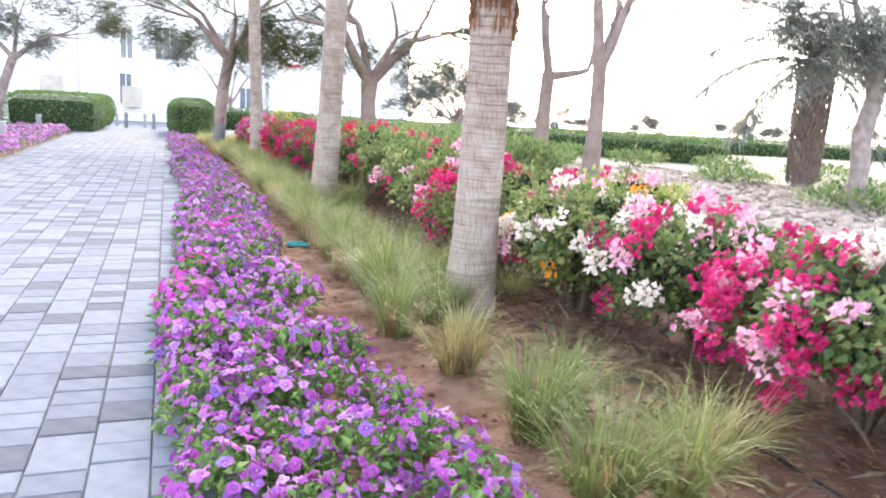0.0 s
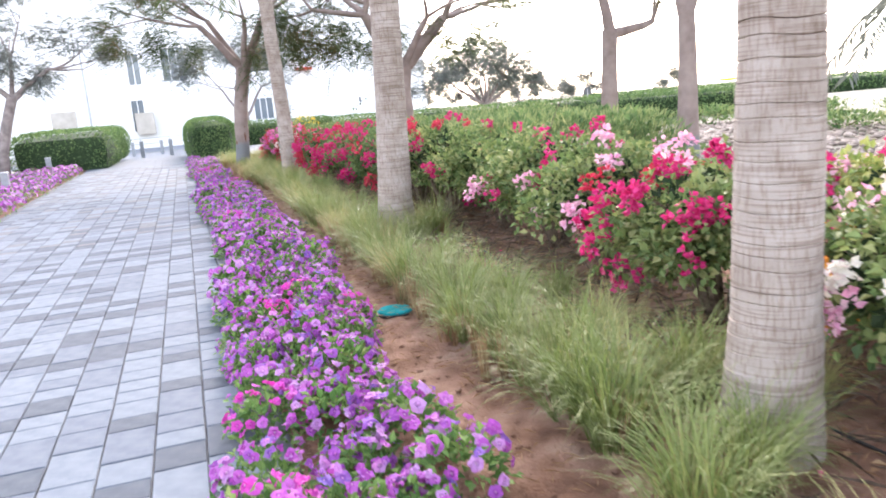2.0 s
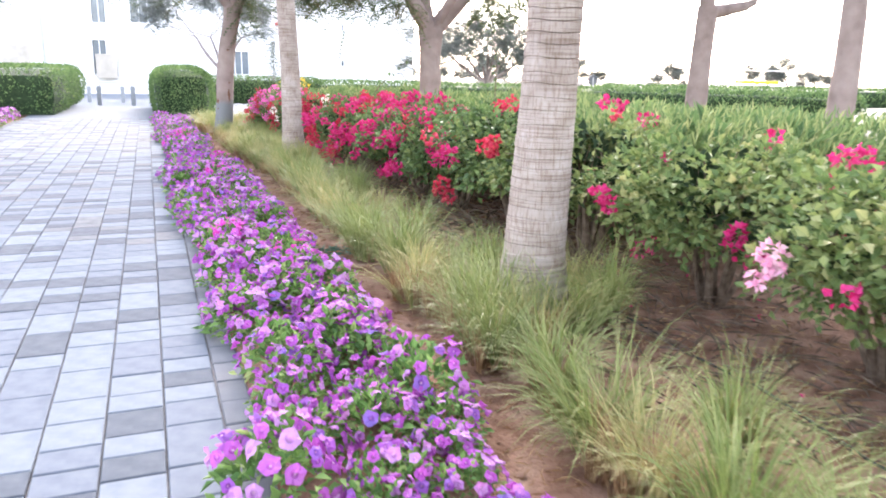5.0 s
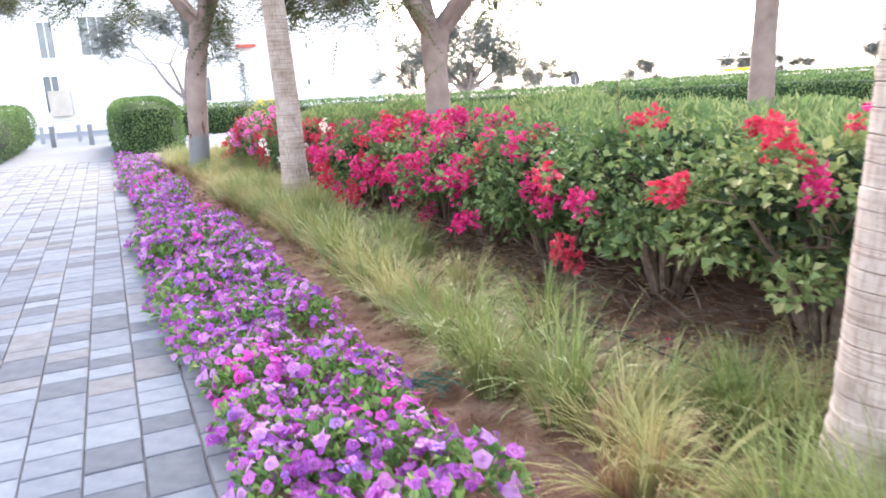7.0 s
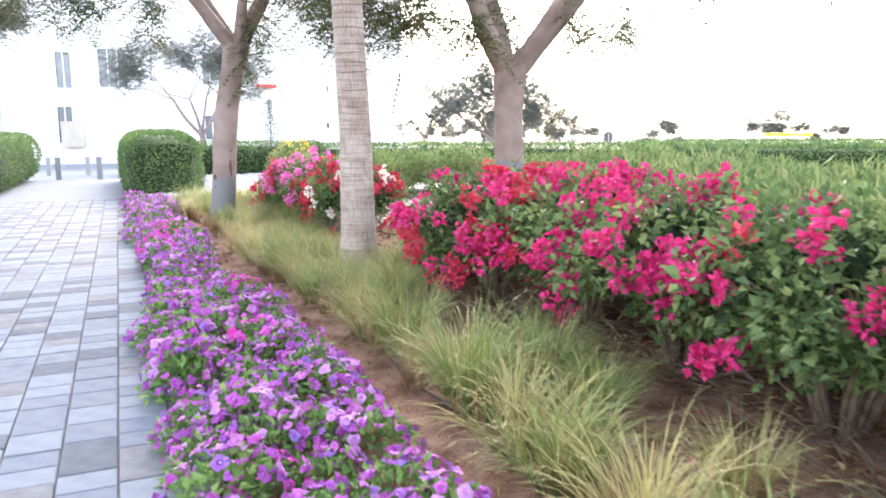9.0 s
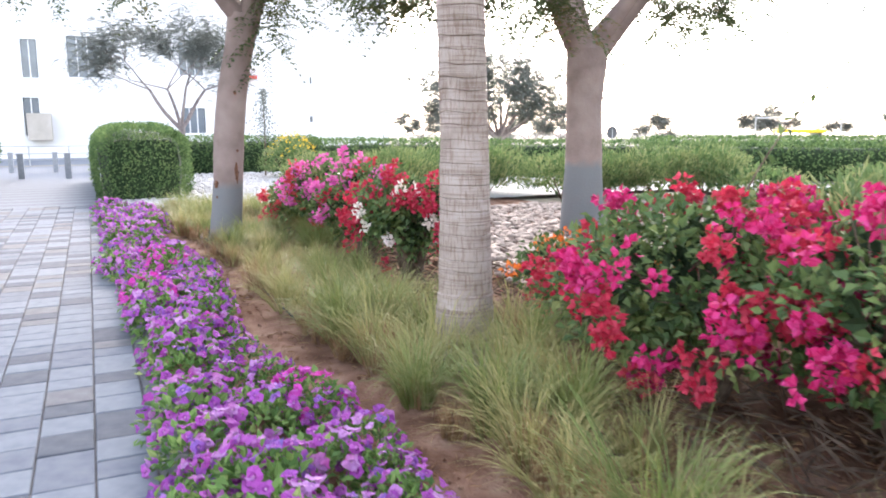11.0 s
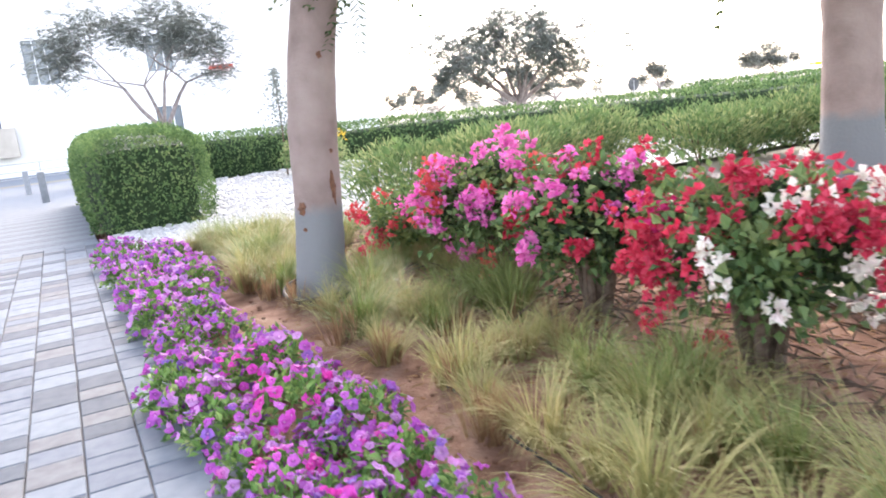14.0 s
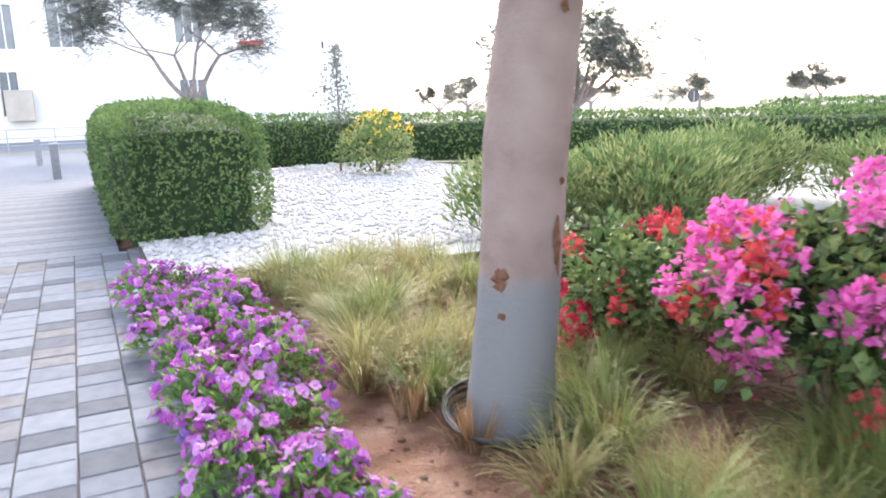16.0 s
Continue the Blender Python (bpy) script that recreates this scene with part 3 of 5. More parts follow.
# ---- trees ----
@functools.lru_cache(None)
def based_bark(h):
    """Smooth bark with a grey washed foot up to the height h."""
    m = M_bark.copy()
    m.name = "washed_bark"
    N, L = m.node_tree.nodes, m.node_tree.links
    b = N["Principled BSDF"]
    tc, sp, nz = N.new("ShaderNodeTexCoord"), N.new("ShaderNodeSeparateXYZ"), N.new("ShaderNodeTexNoise")
    nz.inputs["Scale"].default_value = 7
    L.new(tc.outputs["Object"], sp.inputs[0]); L.new(tc.outputs["Object"], nz.inputs["Vector"])
    ad = N.new("ShaderNodeMath"); ad.operation = "MULTIPLY_ADD"
    L.new(nz.outputs["Fac"], ad.inputs[0]); ad.inputs[1].default_value = 0.16; L.new(sp.outputs["Z"], ad.inputs[2])
    mr = N.new("ShaderNodeMapRange")
    mr.inputs["From Min"].default_value, mr.inputs["From Max"].default_value = h, h + 0.09
    L.new(ad.outputs[0], mr.inputs["Value"])
    mx = N.new("ShaderNodeMix"); mx.data_type = "RGBA"
    L.new(mr.outputs[0], mx.inputs["Factor"])
    mx.inputs[6].default_value = (0.165, 0.172, 0.174, 1)
    L.new(b.inputs["Base Color"].links[0].from_socket, mx.inputs[7])
    L.new(mx.outputs[2], b.inputs["Base Color"])
    return m



def grow(g, r, p, d, L, rad, depth, tips, bend=0.25, up=0.15, sides=8):
    n = 4
    pts, rads = [p], [rad]
    for i in range(n):
        d = (d + rdir(r) * bend * 0.5 + Vector((0, 0, up * 0.3))).normalized()
        p = p + d * (L / n)
        pts.append(p)
        rads.append(rad * (1 - 0.42 * (i + 1) / n))
    tube(g, pts, rads, sides, cap=False, wob=0.06, rnd=r)
    if depth == 0:
        tips.append((p, d))
        tips.append((pts[2], d))
        tips.append((pts[1], d))
        return
    if depth == 1:
        tips.append((pts[3], d))
    for k in range(r.choice((2, 3)) if depth > 1 else 3):
        nd = (d + rdir(r) * 0.95).normalized()
        nd.z = nd.z * 0.75 + up
        grow(g, r, p, nd.normalized(), L * r.uniform(0.62, 0.85), rads[-1] * r.uniform(0.6, 0.8), depth - 1, tips, bend, up, max(4, sides - 2))


def spray(g, r, p, d, L, n, s, droop=0.35):
    """A feathery leaf: leaflets in two rows along a drooping rib."""
    side = d.cross(Vector((0, 0, 1)))
    if side.length < 0.05:
        side = Vector((1, 0, 0))
    side.normalize()
    for i in range(n):
        t = (i + 1) / n
        q = p + d * (L * t) - Vector((0, 0, droop * L * t * t))
        for sg in (-1, 1):
            o = (side * sg + d * 0.5 - Vector((0, 0, 0.25)) + rdir(r) * 0.25).normalized()
            leaf(g, q, o, Vector((0, 0, 1)), s * (1.15 - 0.5 * t), s * 0.42, 0, 0.1)


def crown(g, r, tips, per, L, n, s, spread=0.35):
    for p, d in tips:
        for _ in range(per):
            o = (d * 0.4 + rdir(r, -0.3)).normalized()
            spray(g, r, p + rdir(r) * r.random() * spread, o, L * r.uniform(0.6, 1.2), n, s)


def tree(name, label, seed, base, lean_pts, rads, limbs, depth, leafm, barkm=None, per=5, L=0.4, n=6, s=0.09, basem=None, base_h=0.0, sprd=0.35, up=0.15, cat="tree", clumps=()):
    r = random.Random(seed)
    ob = thing(name, label, cat, base)
    g = Geo()
    pts = [Vector(p) for p in lean_pts]
    # finer trunk
    fine, fr = [], []
    for i in range(len(pts) - 1):
        for k in range(5):
            t = k / 5
            fine.append(pts[i].lerp(pts[i + 1], t))
            fr.append(rads[i] * (1 - t) + rads[i + 1] * t)
    fine.append(pts[-1]); fr.append(rads[-1])
    tube(g, fine, fr, 16, cap=False, wob=0.035, rnd=r)
    part("trunk", g, based_bark(base_h) if base_h else (barkm or M_bark), ob, smooth=True)
    g = Geo()
    tips = []
    for d, l, rr in limbs:
        grow(g, r, pts[-1] - Vector((0, 0, 0.08)), Vector(d).normalized(), l, rr, depth, tips, up=up)
    part("branchwork", g, barkm or M_bark, ob, smooth=True, kind="stuff")
    for cx, cy, cz, cr in clumps:
        for _ in range(int(64 * cr)):
            tips.append((Vector((cx, cy, cz)) + rdir(r) * cr * r.random() ** 0.5, Vector((cx * 0.3, 0, -0.5)).normalized()))
    g = Geo()
    crown(g, r, tips, per, L, n, s, sprd)
    part("crown", g, leafm, ob, kind="stuff")
    return ob


treeA = tree("tree", "tree with a leaning pinkish grey trunk, grey foot and bark scars", 41, (1.088, 18.116, -0.03),
             [(0, 0, 0), (0.02, 0, 0.32), (0.05, 0, 0.64), (0.075, 0, 1.1), (0.13, 0, 1.55), (0.205, -0.02, 1.95), (0.28, -0.03, 2.32)], [0.176, 0.157, 0.152, 0.154, 0.149, 0.141, 0.165],
             [((-1.0, -0.2, 0.9), 1.3, 0.10), ((-0.5, 0.3, 1.2), 1.3, 0.09), ((0.55, 0.1, 1.2), 1.4, 0.12), ((0.3, -0.6, 1.2), 1.2, 0.08)], 3, M_tree, None, 5, 0.38, 8, 0.07, M_barkbase, 0.655, up=0.05, clumps=[(1.5, 0.2, 2.8, 0.4), (1.0, -0.3, 3.0, 0.3), (-1.4, 0, 3.0, 0.4), (-0.7, 0.2, 2.75, 0.22), (0.5, -0.2, 2.5, 0.2), (0.46, -0.1, 2.1, 0.14), (-1.6, 0, 2.65, 0.22), (-2.3, -0.1, 2.9, 0.3)])
tree("tree", "forked tree with a thick pinkish grey trunk and sparse feathery leaves", 42, (4.772, 16.953, -0.03),
     [(0, 0, 0), (0, 0, 0.8), (-0.02, 0, 1.45), (0, 0, 2.02)], [0.252, 0.203, 0.190, 0.227],
     [((-1.0, 0, 1.15), 1.5, 0.17), ((1.05, 0.1, 1.1), 1.6, 0.18), ((-0.15, 0.5, 1.3), 1.5, 0.13), ((0.4, -0.6, 1.0), 1.4, 0.10)], 3, M_tree, None, 6, 0.40, 8, 0.075, M_barkbase, 0.85, up=0.06, clumps=[(-1.6, -0.6, 2.42, 0.36), (-0.95, -0.7, 2.36, 0.3), (-2.3, -0.4, 2.5, 0.34), (-1.9, 0, 2.75, 0.42), (-1.2, 0.2, 2.8, 0.35), (-2.5, -0.2, 2.95, 0.42), (1.2, -0.2, 2.42, 0.28), (0.9, 0.2, 2.8, 0.35), (1.9, 0, 2.6, 0.34), (0, 0.3, 2.75, 0.26)])
tree("tree", "tree with a straight pinkish grey trunk and bare spreading limbs", 43, (7.37, 10.163, -0.03),
     [(0, 0, 0), (0.03, 0, 0.8), (0.04, 0, 1.5), (0.02, 0, 2.3)], [0.197, 0.157, 0.141, 0.126],
     [((0.75, 0, 1.3), 1.6, 0.11), ((-0.1, 0.2, 1.5), 1.7, 0.13), ((0.5, 0.6, 1.2), 1.4, 0.08)], 3, M_tree, None, 3, 0.32, 6, 0.08, M_barkbase, 0.4, up=0.2, clumps=[(0.9, 0, 3.6, 0.5), (1.8, 0.2, 3.4, 0.4)])
tree("tree", "tree with a pinkish grey trunk and sparse rusty leaves", 44, (7.989, 13.389, -0.03),
     [(0, 0, 0), (0, 0, 0.8), (0.02, 0, 1.6), (0.06, 0, 2.3)], [0.207, 0.171, 0.153, 0.153],
     [((-0.35, 0, 1.4), 1.6, 0.12), ((1.3, 0.1, 0.25), 1.3, 0.11), ((0.2, 0.5, 1.4), 1.4, 0.08)], 3, M_tree, None, 4, 0.32, 6, 0.08, M_barkbase, 0.5, clumps=[(-0.9, 0, 3.2, 0.4), (1.5, 0, 2.9, 0.3)])
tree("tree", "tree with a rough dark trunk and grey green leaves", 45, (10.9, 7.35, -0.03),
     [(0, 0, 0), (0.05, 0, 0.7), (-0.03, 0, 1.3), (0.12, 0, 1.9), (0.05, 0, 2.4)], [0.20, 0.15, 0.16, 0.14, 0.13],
     [((-0.8, 0, 1.1), 1.2, 0.09), ((0.6, 0, 1.2), 1.2, 0.09), ((0, 0.6, 1), 1.1, 0.07)], 3, M_treefar_haze, M_barkdark, 10, 0.36, 7, 0.08, clumps=[(-1.2, 0, 2.6, 0.6), (-0.4, 0, 2.9, 0.6), (0.5, 0.2, 3.0, 0.6), (-1.8, 0, 3.0, 0.5), (0.3, 0, 2.5, 0.4)])
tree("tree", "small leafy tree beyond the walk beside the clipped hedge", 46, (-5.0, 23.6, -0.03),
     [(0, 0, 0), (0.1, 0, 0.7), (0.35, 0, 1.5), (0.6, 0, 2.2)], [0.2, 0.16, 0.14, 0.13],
     [((-0.8, 0, 1.0), 1.2, 0.08), ((0.9, 0, 0.9), 1.3, 0.09), ((0.1, 0.5, 1.2), 1.2, 0.07)], 3, M_treefar_haze, M_barkdark, 6, 0.40, 7, 0.10, clumps=[(-0.5, 0, 2.9, 0.6), (1.3, 0, 2.7, 0.5), (0.4, 0, 3.2, 0.6)])
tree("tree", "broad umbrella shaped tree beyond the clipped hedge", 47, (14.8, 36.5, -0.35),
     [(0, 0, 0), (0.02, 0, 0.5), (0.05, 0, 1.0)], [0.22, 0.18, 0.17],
     [((-1.3, 0, 0.75), 1.9, 0.10), ((1.4, 0.1, 0.7), 2.0, 0.10), ((-0.7, 0.5, 1.1), 1.7, 0.09), ((0.8, -0.5, 1.1), 1.7, 0.09), ((0.1, 0.8, 1.2), 1.5, 0.09), ((-0.1, -0.7, 1.2), 1.5, 0.09), ((0.2, 0, 1.4), 1.5, 0.09)], 3, M_treefar_haze, M_barkdark, 5, 0.5, 7, 0.13, sprd=0.5, up=0.03, clumps=[(-2.6, 0, 2.3, 0.8), (-1.5, 0.3, 3.0, 0.8), (-0.3, 0.2, 3.5, 0.9), (0.9, -0.2, 3.3, 0.8), (1.9, 0.2, 2.9, 0.8), (2.8, 0, 2.3, 0.7), (0.2, -0.9, 2.8, 0.7), (-1.0, -0.8, 2.4, 0.6), (1.4, -0.8, 2.3, 0.6)])
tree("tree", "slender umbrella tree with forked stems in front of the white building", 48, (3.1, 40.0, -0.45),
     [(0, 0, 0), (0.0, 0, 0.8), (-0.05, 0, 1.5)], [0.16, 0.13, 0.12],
     [((-1.0, 0, 1.2), 1.8, 0.08), ((0.9, 0.1, 1.1), 1.8, 0.08), ((0.1, 0.6, 1.5), 1.7, 0.07), ((-0.2, -0.5, 1.4), 1.7, 0.07)], 3, M_treefar_haze, M_barkdark, 10, 0.50, 7, 0.12, sprd=0.7, up=0.06)


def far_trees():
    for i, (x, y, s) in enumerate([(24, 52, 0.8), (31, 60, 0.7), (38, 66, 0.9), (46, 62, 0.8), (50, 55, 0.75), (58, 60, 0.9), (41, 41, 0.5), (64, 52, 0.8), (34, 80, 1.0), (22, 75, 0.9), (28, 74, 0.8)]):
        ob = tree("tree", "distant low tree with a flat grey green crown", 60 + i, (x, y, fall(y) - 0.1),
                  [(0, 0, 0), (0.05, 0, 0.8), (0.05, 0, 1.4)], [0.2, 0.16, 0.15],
                  [((-1.2, 0, 0.8), 1.5, 0.09), ((1.2, 0.1, 0.8), 1.5, 0.09), ((0.2, 0.8, 1.0), 1.4, 0.09)], 2, M_treefar_haze, M_barkdark, 14, 0.55, 6, 0.22, sprd=0.7, up=0.08)
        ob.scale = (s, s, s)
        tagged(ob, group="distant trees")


far_trees()


def palm(seed, base, pts, rads, h_fibre, crown_z, label):
    r = random.Random(seed)
    ob = thing("palm_tree", label, "palm tree", base)
    P = [Vector(p) for p in pts]

    def at(z):
        for i in range(len(P) - 1):
            if P[i].z <= z <= P[i + 1].z:
                t = (z - P[i].z) / (P[i + 1].z - P[i].z)
                return P[i].lerp(P[i + 1], t), rads[i] * (1 - t) + rads[i + 1] * t
        return P[-1], rads[-1]
    g = Geo()
    sides = 22
    z, prof = 0.0, []
    while z < crown_z:
        step = r.uniform(0.038, 0.075)
        c, rad = at(z)
        jit = r.uniform(-0.0015, 0.0015)
        prof.append((z, rad + jit + 0.001))
        prof.append((z + step * 0.88, rad + jit))
        prof.append((z + step * 0.94, rad - 0.005))
        z += step
    vs, fs = [], []
    for z, rad in prof:
        c, _ = at(z)
        for k in range(sides):
            a = 6.2832 * k / sides
            wave = 0.004 * math.sin(a * 2 + z * 1.3) + 0.003 * math.sin(a * 3 + z * 7) + 0.0035 * noise.noise(Vector((math.cos(a) * 1.5, math.sin(a) * 1.5, z * 9 + seed)))
            rr = rad * (1 + 0.02 * noise.noise(Vector((math.cos(a), math.sin(a), z * 4 + seed))))
            vs.append((c.x + math.cos(a) * rr, c.y + math.sin(a) * rr, max(0, z + wave)))
    for i in range(len(prof) - 1):
        for k in range(sides):
            k2 = (k + 1) % sides
            fs.append((i * sides + k, i * sides + k2, (i + 1) * sides + k2, (i + 1) * sides + k))
    g.add(vs, fs)
    part("trunk", g, M_palm, ob, smooth=False)
    g = Geo()
    for _ in range(420):
        z = r.uniform(h_fibre, crown_z + 0.2)
        c, rad = at(min(z, crown_z))
        a = r.uniform(0, 6.2832)
        p = Vector((c.x + math.cos(a) * rad, c.y + math.sin(a) * rad, z))
        o = Vector((math.cos(a) * 0.06, math.sin(a) * 0.06, r.choice((-1, 1, 1)))).normalized()
        leaf(g, p, o, Vector((math.cos(a), math.sin(a), 0)), r.uniform(0.12, 0.28), 0.06, 0, 0.3)
    part("fibre_sheath", g, M_fibre, ob)
    top = at(crown_z)[0]
    for i in range(18):
        g = Geo()
        a = 6.2832 * i / 18 + r.uniform(-0.15, 0.15)
        el = r.uniform(-0.1, 1.2)
        d = Vector((math.cos(a) * math.cos(el), math.sin(a) * math.cos(el), math.sin(el)))
        q = top.copy()
        side = Vector((-math.sin(a), math.cos(a), 0))
        pts_ = [q.copy()]
        for k in range(16):
            d = (d - Vector((0, 0, 0.085))).normalized()
            q = q + d * 0.14
            pts_.append(q.copy())
            if k > 1:
                for sg in (-1, 1):
                    for h_ in (0, 0.07):
                        o = (side * sg + d * 0.7 - Vector((0, 0, 0.3)) + rdir(r) * 0.15).normalized()
                        leaf(g, q + d * h_, o, Vector((0, 0, 1)), 0.42 * (1 - 0.03 * abs(k - 7)), 0.028, 0, 0.15)
        tube(g, pts_, [0.022 - 0.0012 * k for k in range(17)], 4, cap=False)
        part("frond", g, M_frond, ob)
    return ob


def palm_material():
    m = mat("palm_trunk", [(0.25, 0.20, 0.165), (0.34, 0.285, 0.245), (0.41, 0.355, 0.315)], 6, 0.9, 0.6, 90, bdist=0.006)
    N, L = m.node_tree.nodes, m.node_tree.links
    b = N["Principled BSDF"]
    tc = N.new("ShaderNodeTexCoord")
    mp = N.new("ShaderNodeMapping")
    mp.inputs["Scale"].default_value = (3, 3, 110)
    L.new(tc.outputs["Object"], mp.inputs[0])
    nz = N.new("ShaderNodeTexNoise")
    nz.inputs["Scale"].default_value, nz.inputs["Detail"].default_value = 1.0, 5.0
    L.new(mp.outputs[0], nz.inputs["Vector"])
    rp = N.new("ShaderNodeValToRGB")
    rp.color_ramp.elements[0].position, rp.color_ramp.elements[0].color = 0.36, (0.72, 0.67, 0.64, 1)
    rp.color_ramp.elements[1].position, rp.color_ramp.elements[1].color = 0.50, (1, 1, 1, 1)
    L.new(nz.outputs["Fac"], rp.inputs[0])
    mx = N.new("ShaderNodeMix"); mx.data_type = "RGBA"; mx.blend_type = "MULTIPLY"
    mx.inputs["Factor"].default_value = 1.0
    mp2 = N.new("ShaderNodeMapping")
    mp2.inputs["Scale"].default_value = (110, 110, 13)
    L.new(tc.outputs["Object"], mp2.inputs[0])
    nz2 = N.new("ShaderNodeTexNoise")
    nz2.inputs["Scale"].default_value, nz2.inputs["Detail"].default_value = 1.0, 3.0
    L.new(mp2.outputs[0], nz2.inputs["Vector"])
    rp2 = N.new("ShaderNodeValToRGB")
    rp2.color_ramp.elements[0].position, rp2.color_ramp.elements[0].color = 0.38, (0.76, 0.70, 0.66, 1)
    rp2.color_ramp.elements[1].position, rp2.color_ramp.elements[1].color = 0.50, (1, 1, 1, 1)
    L.new(nz2.outputs["Fac"], rp2.inputs[0])
    mx2 = N.new("ShaderNodeMix"); mx2.data_type = "RGBA"; mx2.blend_type = "MULTIPLY"
    mx2.inputs["Factor"].default_value = 1.0
    L.new(b.inputs["Base Color"].links[0].from_socket, mx2.inputs[6]); L.new(rp2.outputs[0], mx2.inputs[7])
    src = mx2.outputs[2]
    L.new(src, mx.inputs[6]); L.new(rp.outputs[0], mx.inputs[7])
    L.new(mx.outputs[2], b.inputs["Base Color"])
    return m


M_palm = palm_material()
palm(1, (1.667, 2.20, -0.03), [(0, 0, 0), (0.02, 0, 0.5), (0.05, 0.02, 1.5), (0.07, 0.05, 2.4), (0.08, 0.1, 3.6)], [0.178, 0.146, 0.131, 0.140, 0.165], 1.88, 3.6, "palm tree with a ringed grey trunk and a brown fibre collar")
palm(2, (1.676, 7.025, -0.03), [(0, 0, 0), (0.01, 0, 0.35), (0.05, 0, 1.2), (0.09, 0, 2.4), (0.16, 0, 4.6)], [0.212, 0.164, 0.140, 0.130, 0.145], 4.2, 4.7, "palm tree with a ringed pale grey trunk flared at the foot")
palm(3, (1.565, 13.568, -0.03), [(0, 0, 0), (0.01, 0, 0.4), (0, 0, 1.2), (-0.05, 0, 2.4), (-0.1, 0, 4.6)], [0.172, 0.138, 0.121, 0.113, 0.125], 4.2, 4.7, "palm tree with a ringed pale grey trunk among grass tufts")


def date_palm():
    r = random.Random(9)
    ob = thing("palm_tree", "rough date palm with old leaf stubs and drooping grey green fronds", "palm tree", (13.4, 10.9, -0.05))
    g = Geo()
    tube(g, [(0, 0, 0), (0.02, 0, 0.8), (0.0, 0, 1.7), (0.1, 0, 2.8)], [0.22, 0.24, 0.27, 0.2], 14)
    part("trunk", g, M_barkdark, ob)
    g = Geo()
    for i in range(260):
        z = 0.1 + 2.6 * i / 260
        a = i * 2.4
        rad = 0.22 + 0.03 * min(z, 1.7)
        p = Vector((math.cos(a) * rad, math.sin(a) * rad, z))
        leaf(g, p, Vector((math.cos(a) * 0.6, math.sin(a) * 0.6, 1)).normalized(), Vector((math.cos(a), math.sin(a), 0)), 0.3, 0.14, 0, 0.4)
    part("leaf_base", g, M_bark, ob, kind="stuff")
    for i in range(26):
        g = Geo()
        a = 6.2832 * i / 26
        el = r.uniform(-0.2, 1.2)
        d = Vector((math.cos(a) * math.cos(el), math.sin(a) * math.cos(el), math.sin(el)))
        q = Vector((0.1, 0, 2.8))
        side = Vector((-math.sin(a), math.cos(a), 0))
        for k in range(18):
            d = (d - Vector((0, 0, 0.075))).normalized()
            q = q + d * 0.15
            for sg in (-1, 1):
                for h_ in (0, 0.075):
                    o = (side * sg + d * 0.8 - Vector((0, 0, 0.2)) + rdir(r) * 0.2).normalized()
                    leaf(g, q + d * h_, o, Vector((0, 0, 1)), 0.4, 0.05, 0, 0.15)
        part("frond", g, M_treefar_haze, ob)


date_palm()


# ---- building ----
def window(parent, x0, x1, z0, z1, y, panes=3):
    w = thing("window", "", "", (0, 0, 0))
    w.parent = parent
    g = Geo()
    t = 0.05
    box(g, x0 - t, x1 + t, y - 0.02, y + 0.1, z0 - t, z0)
    box(g, x0 - t, x1 + t, y - 0.02, y + 0.1, z1, z1 + t)
    box(g, x0 - t, x0, y - 0.02, y + 0.1, z0, z1)
    box(g, x1, x1 + t, y - 0.02, y + 0.1, z0, z1)
    for i in range(1, panes):
        x = x0 + (x1 - x0) * i / panes
        box(g, x - 0.03, x + 0.03, y - 0.01, y + 0.09, z0, z1)
    part("window_frame", g, M_frame, w)
    for i in range(panes):
        g = Geo()
        a, b = x0 + (x1 - x0) * i / panes + 0.03, x0 + (x1 - x0) * (i + 1) / panes - 0.03
        box(g, a, b, y + 0.05, y + 0.07, z0, z1)
        part("pane", g, M_glass, w)
    return w


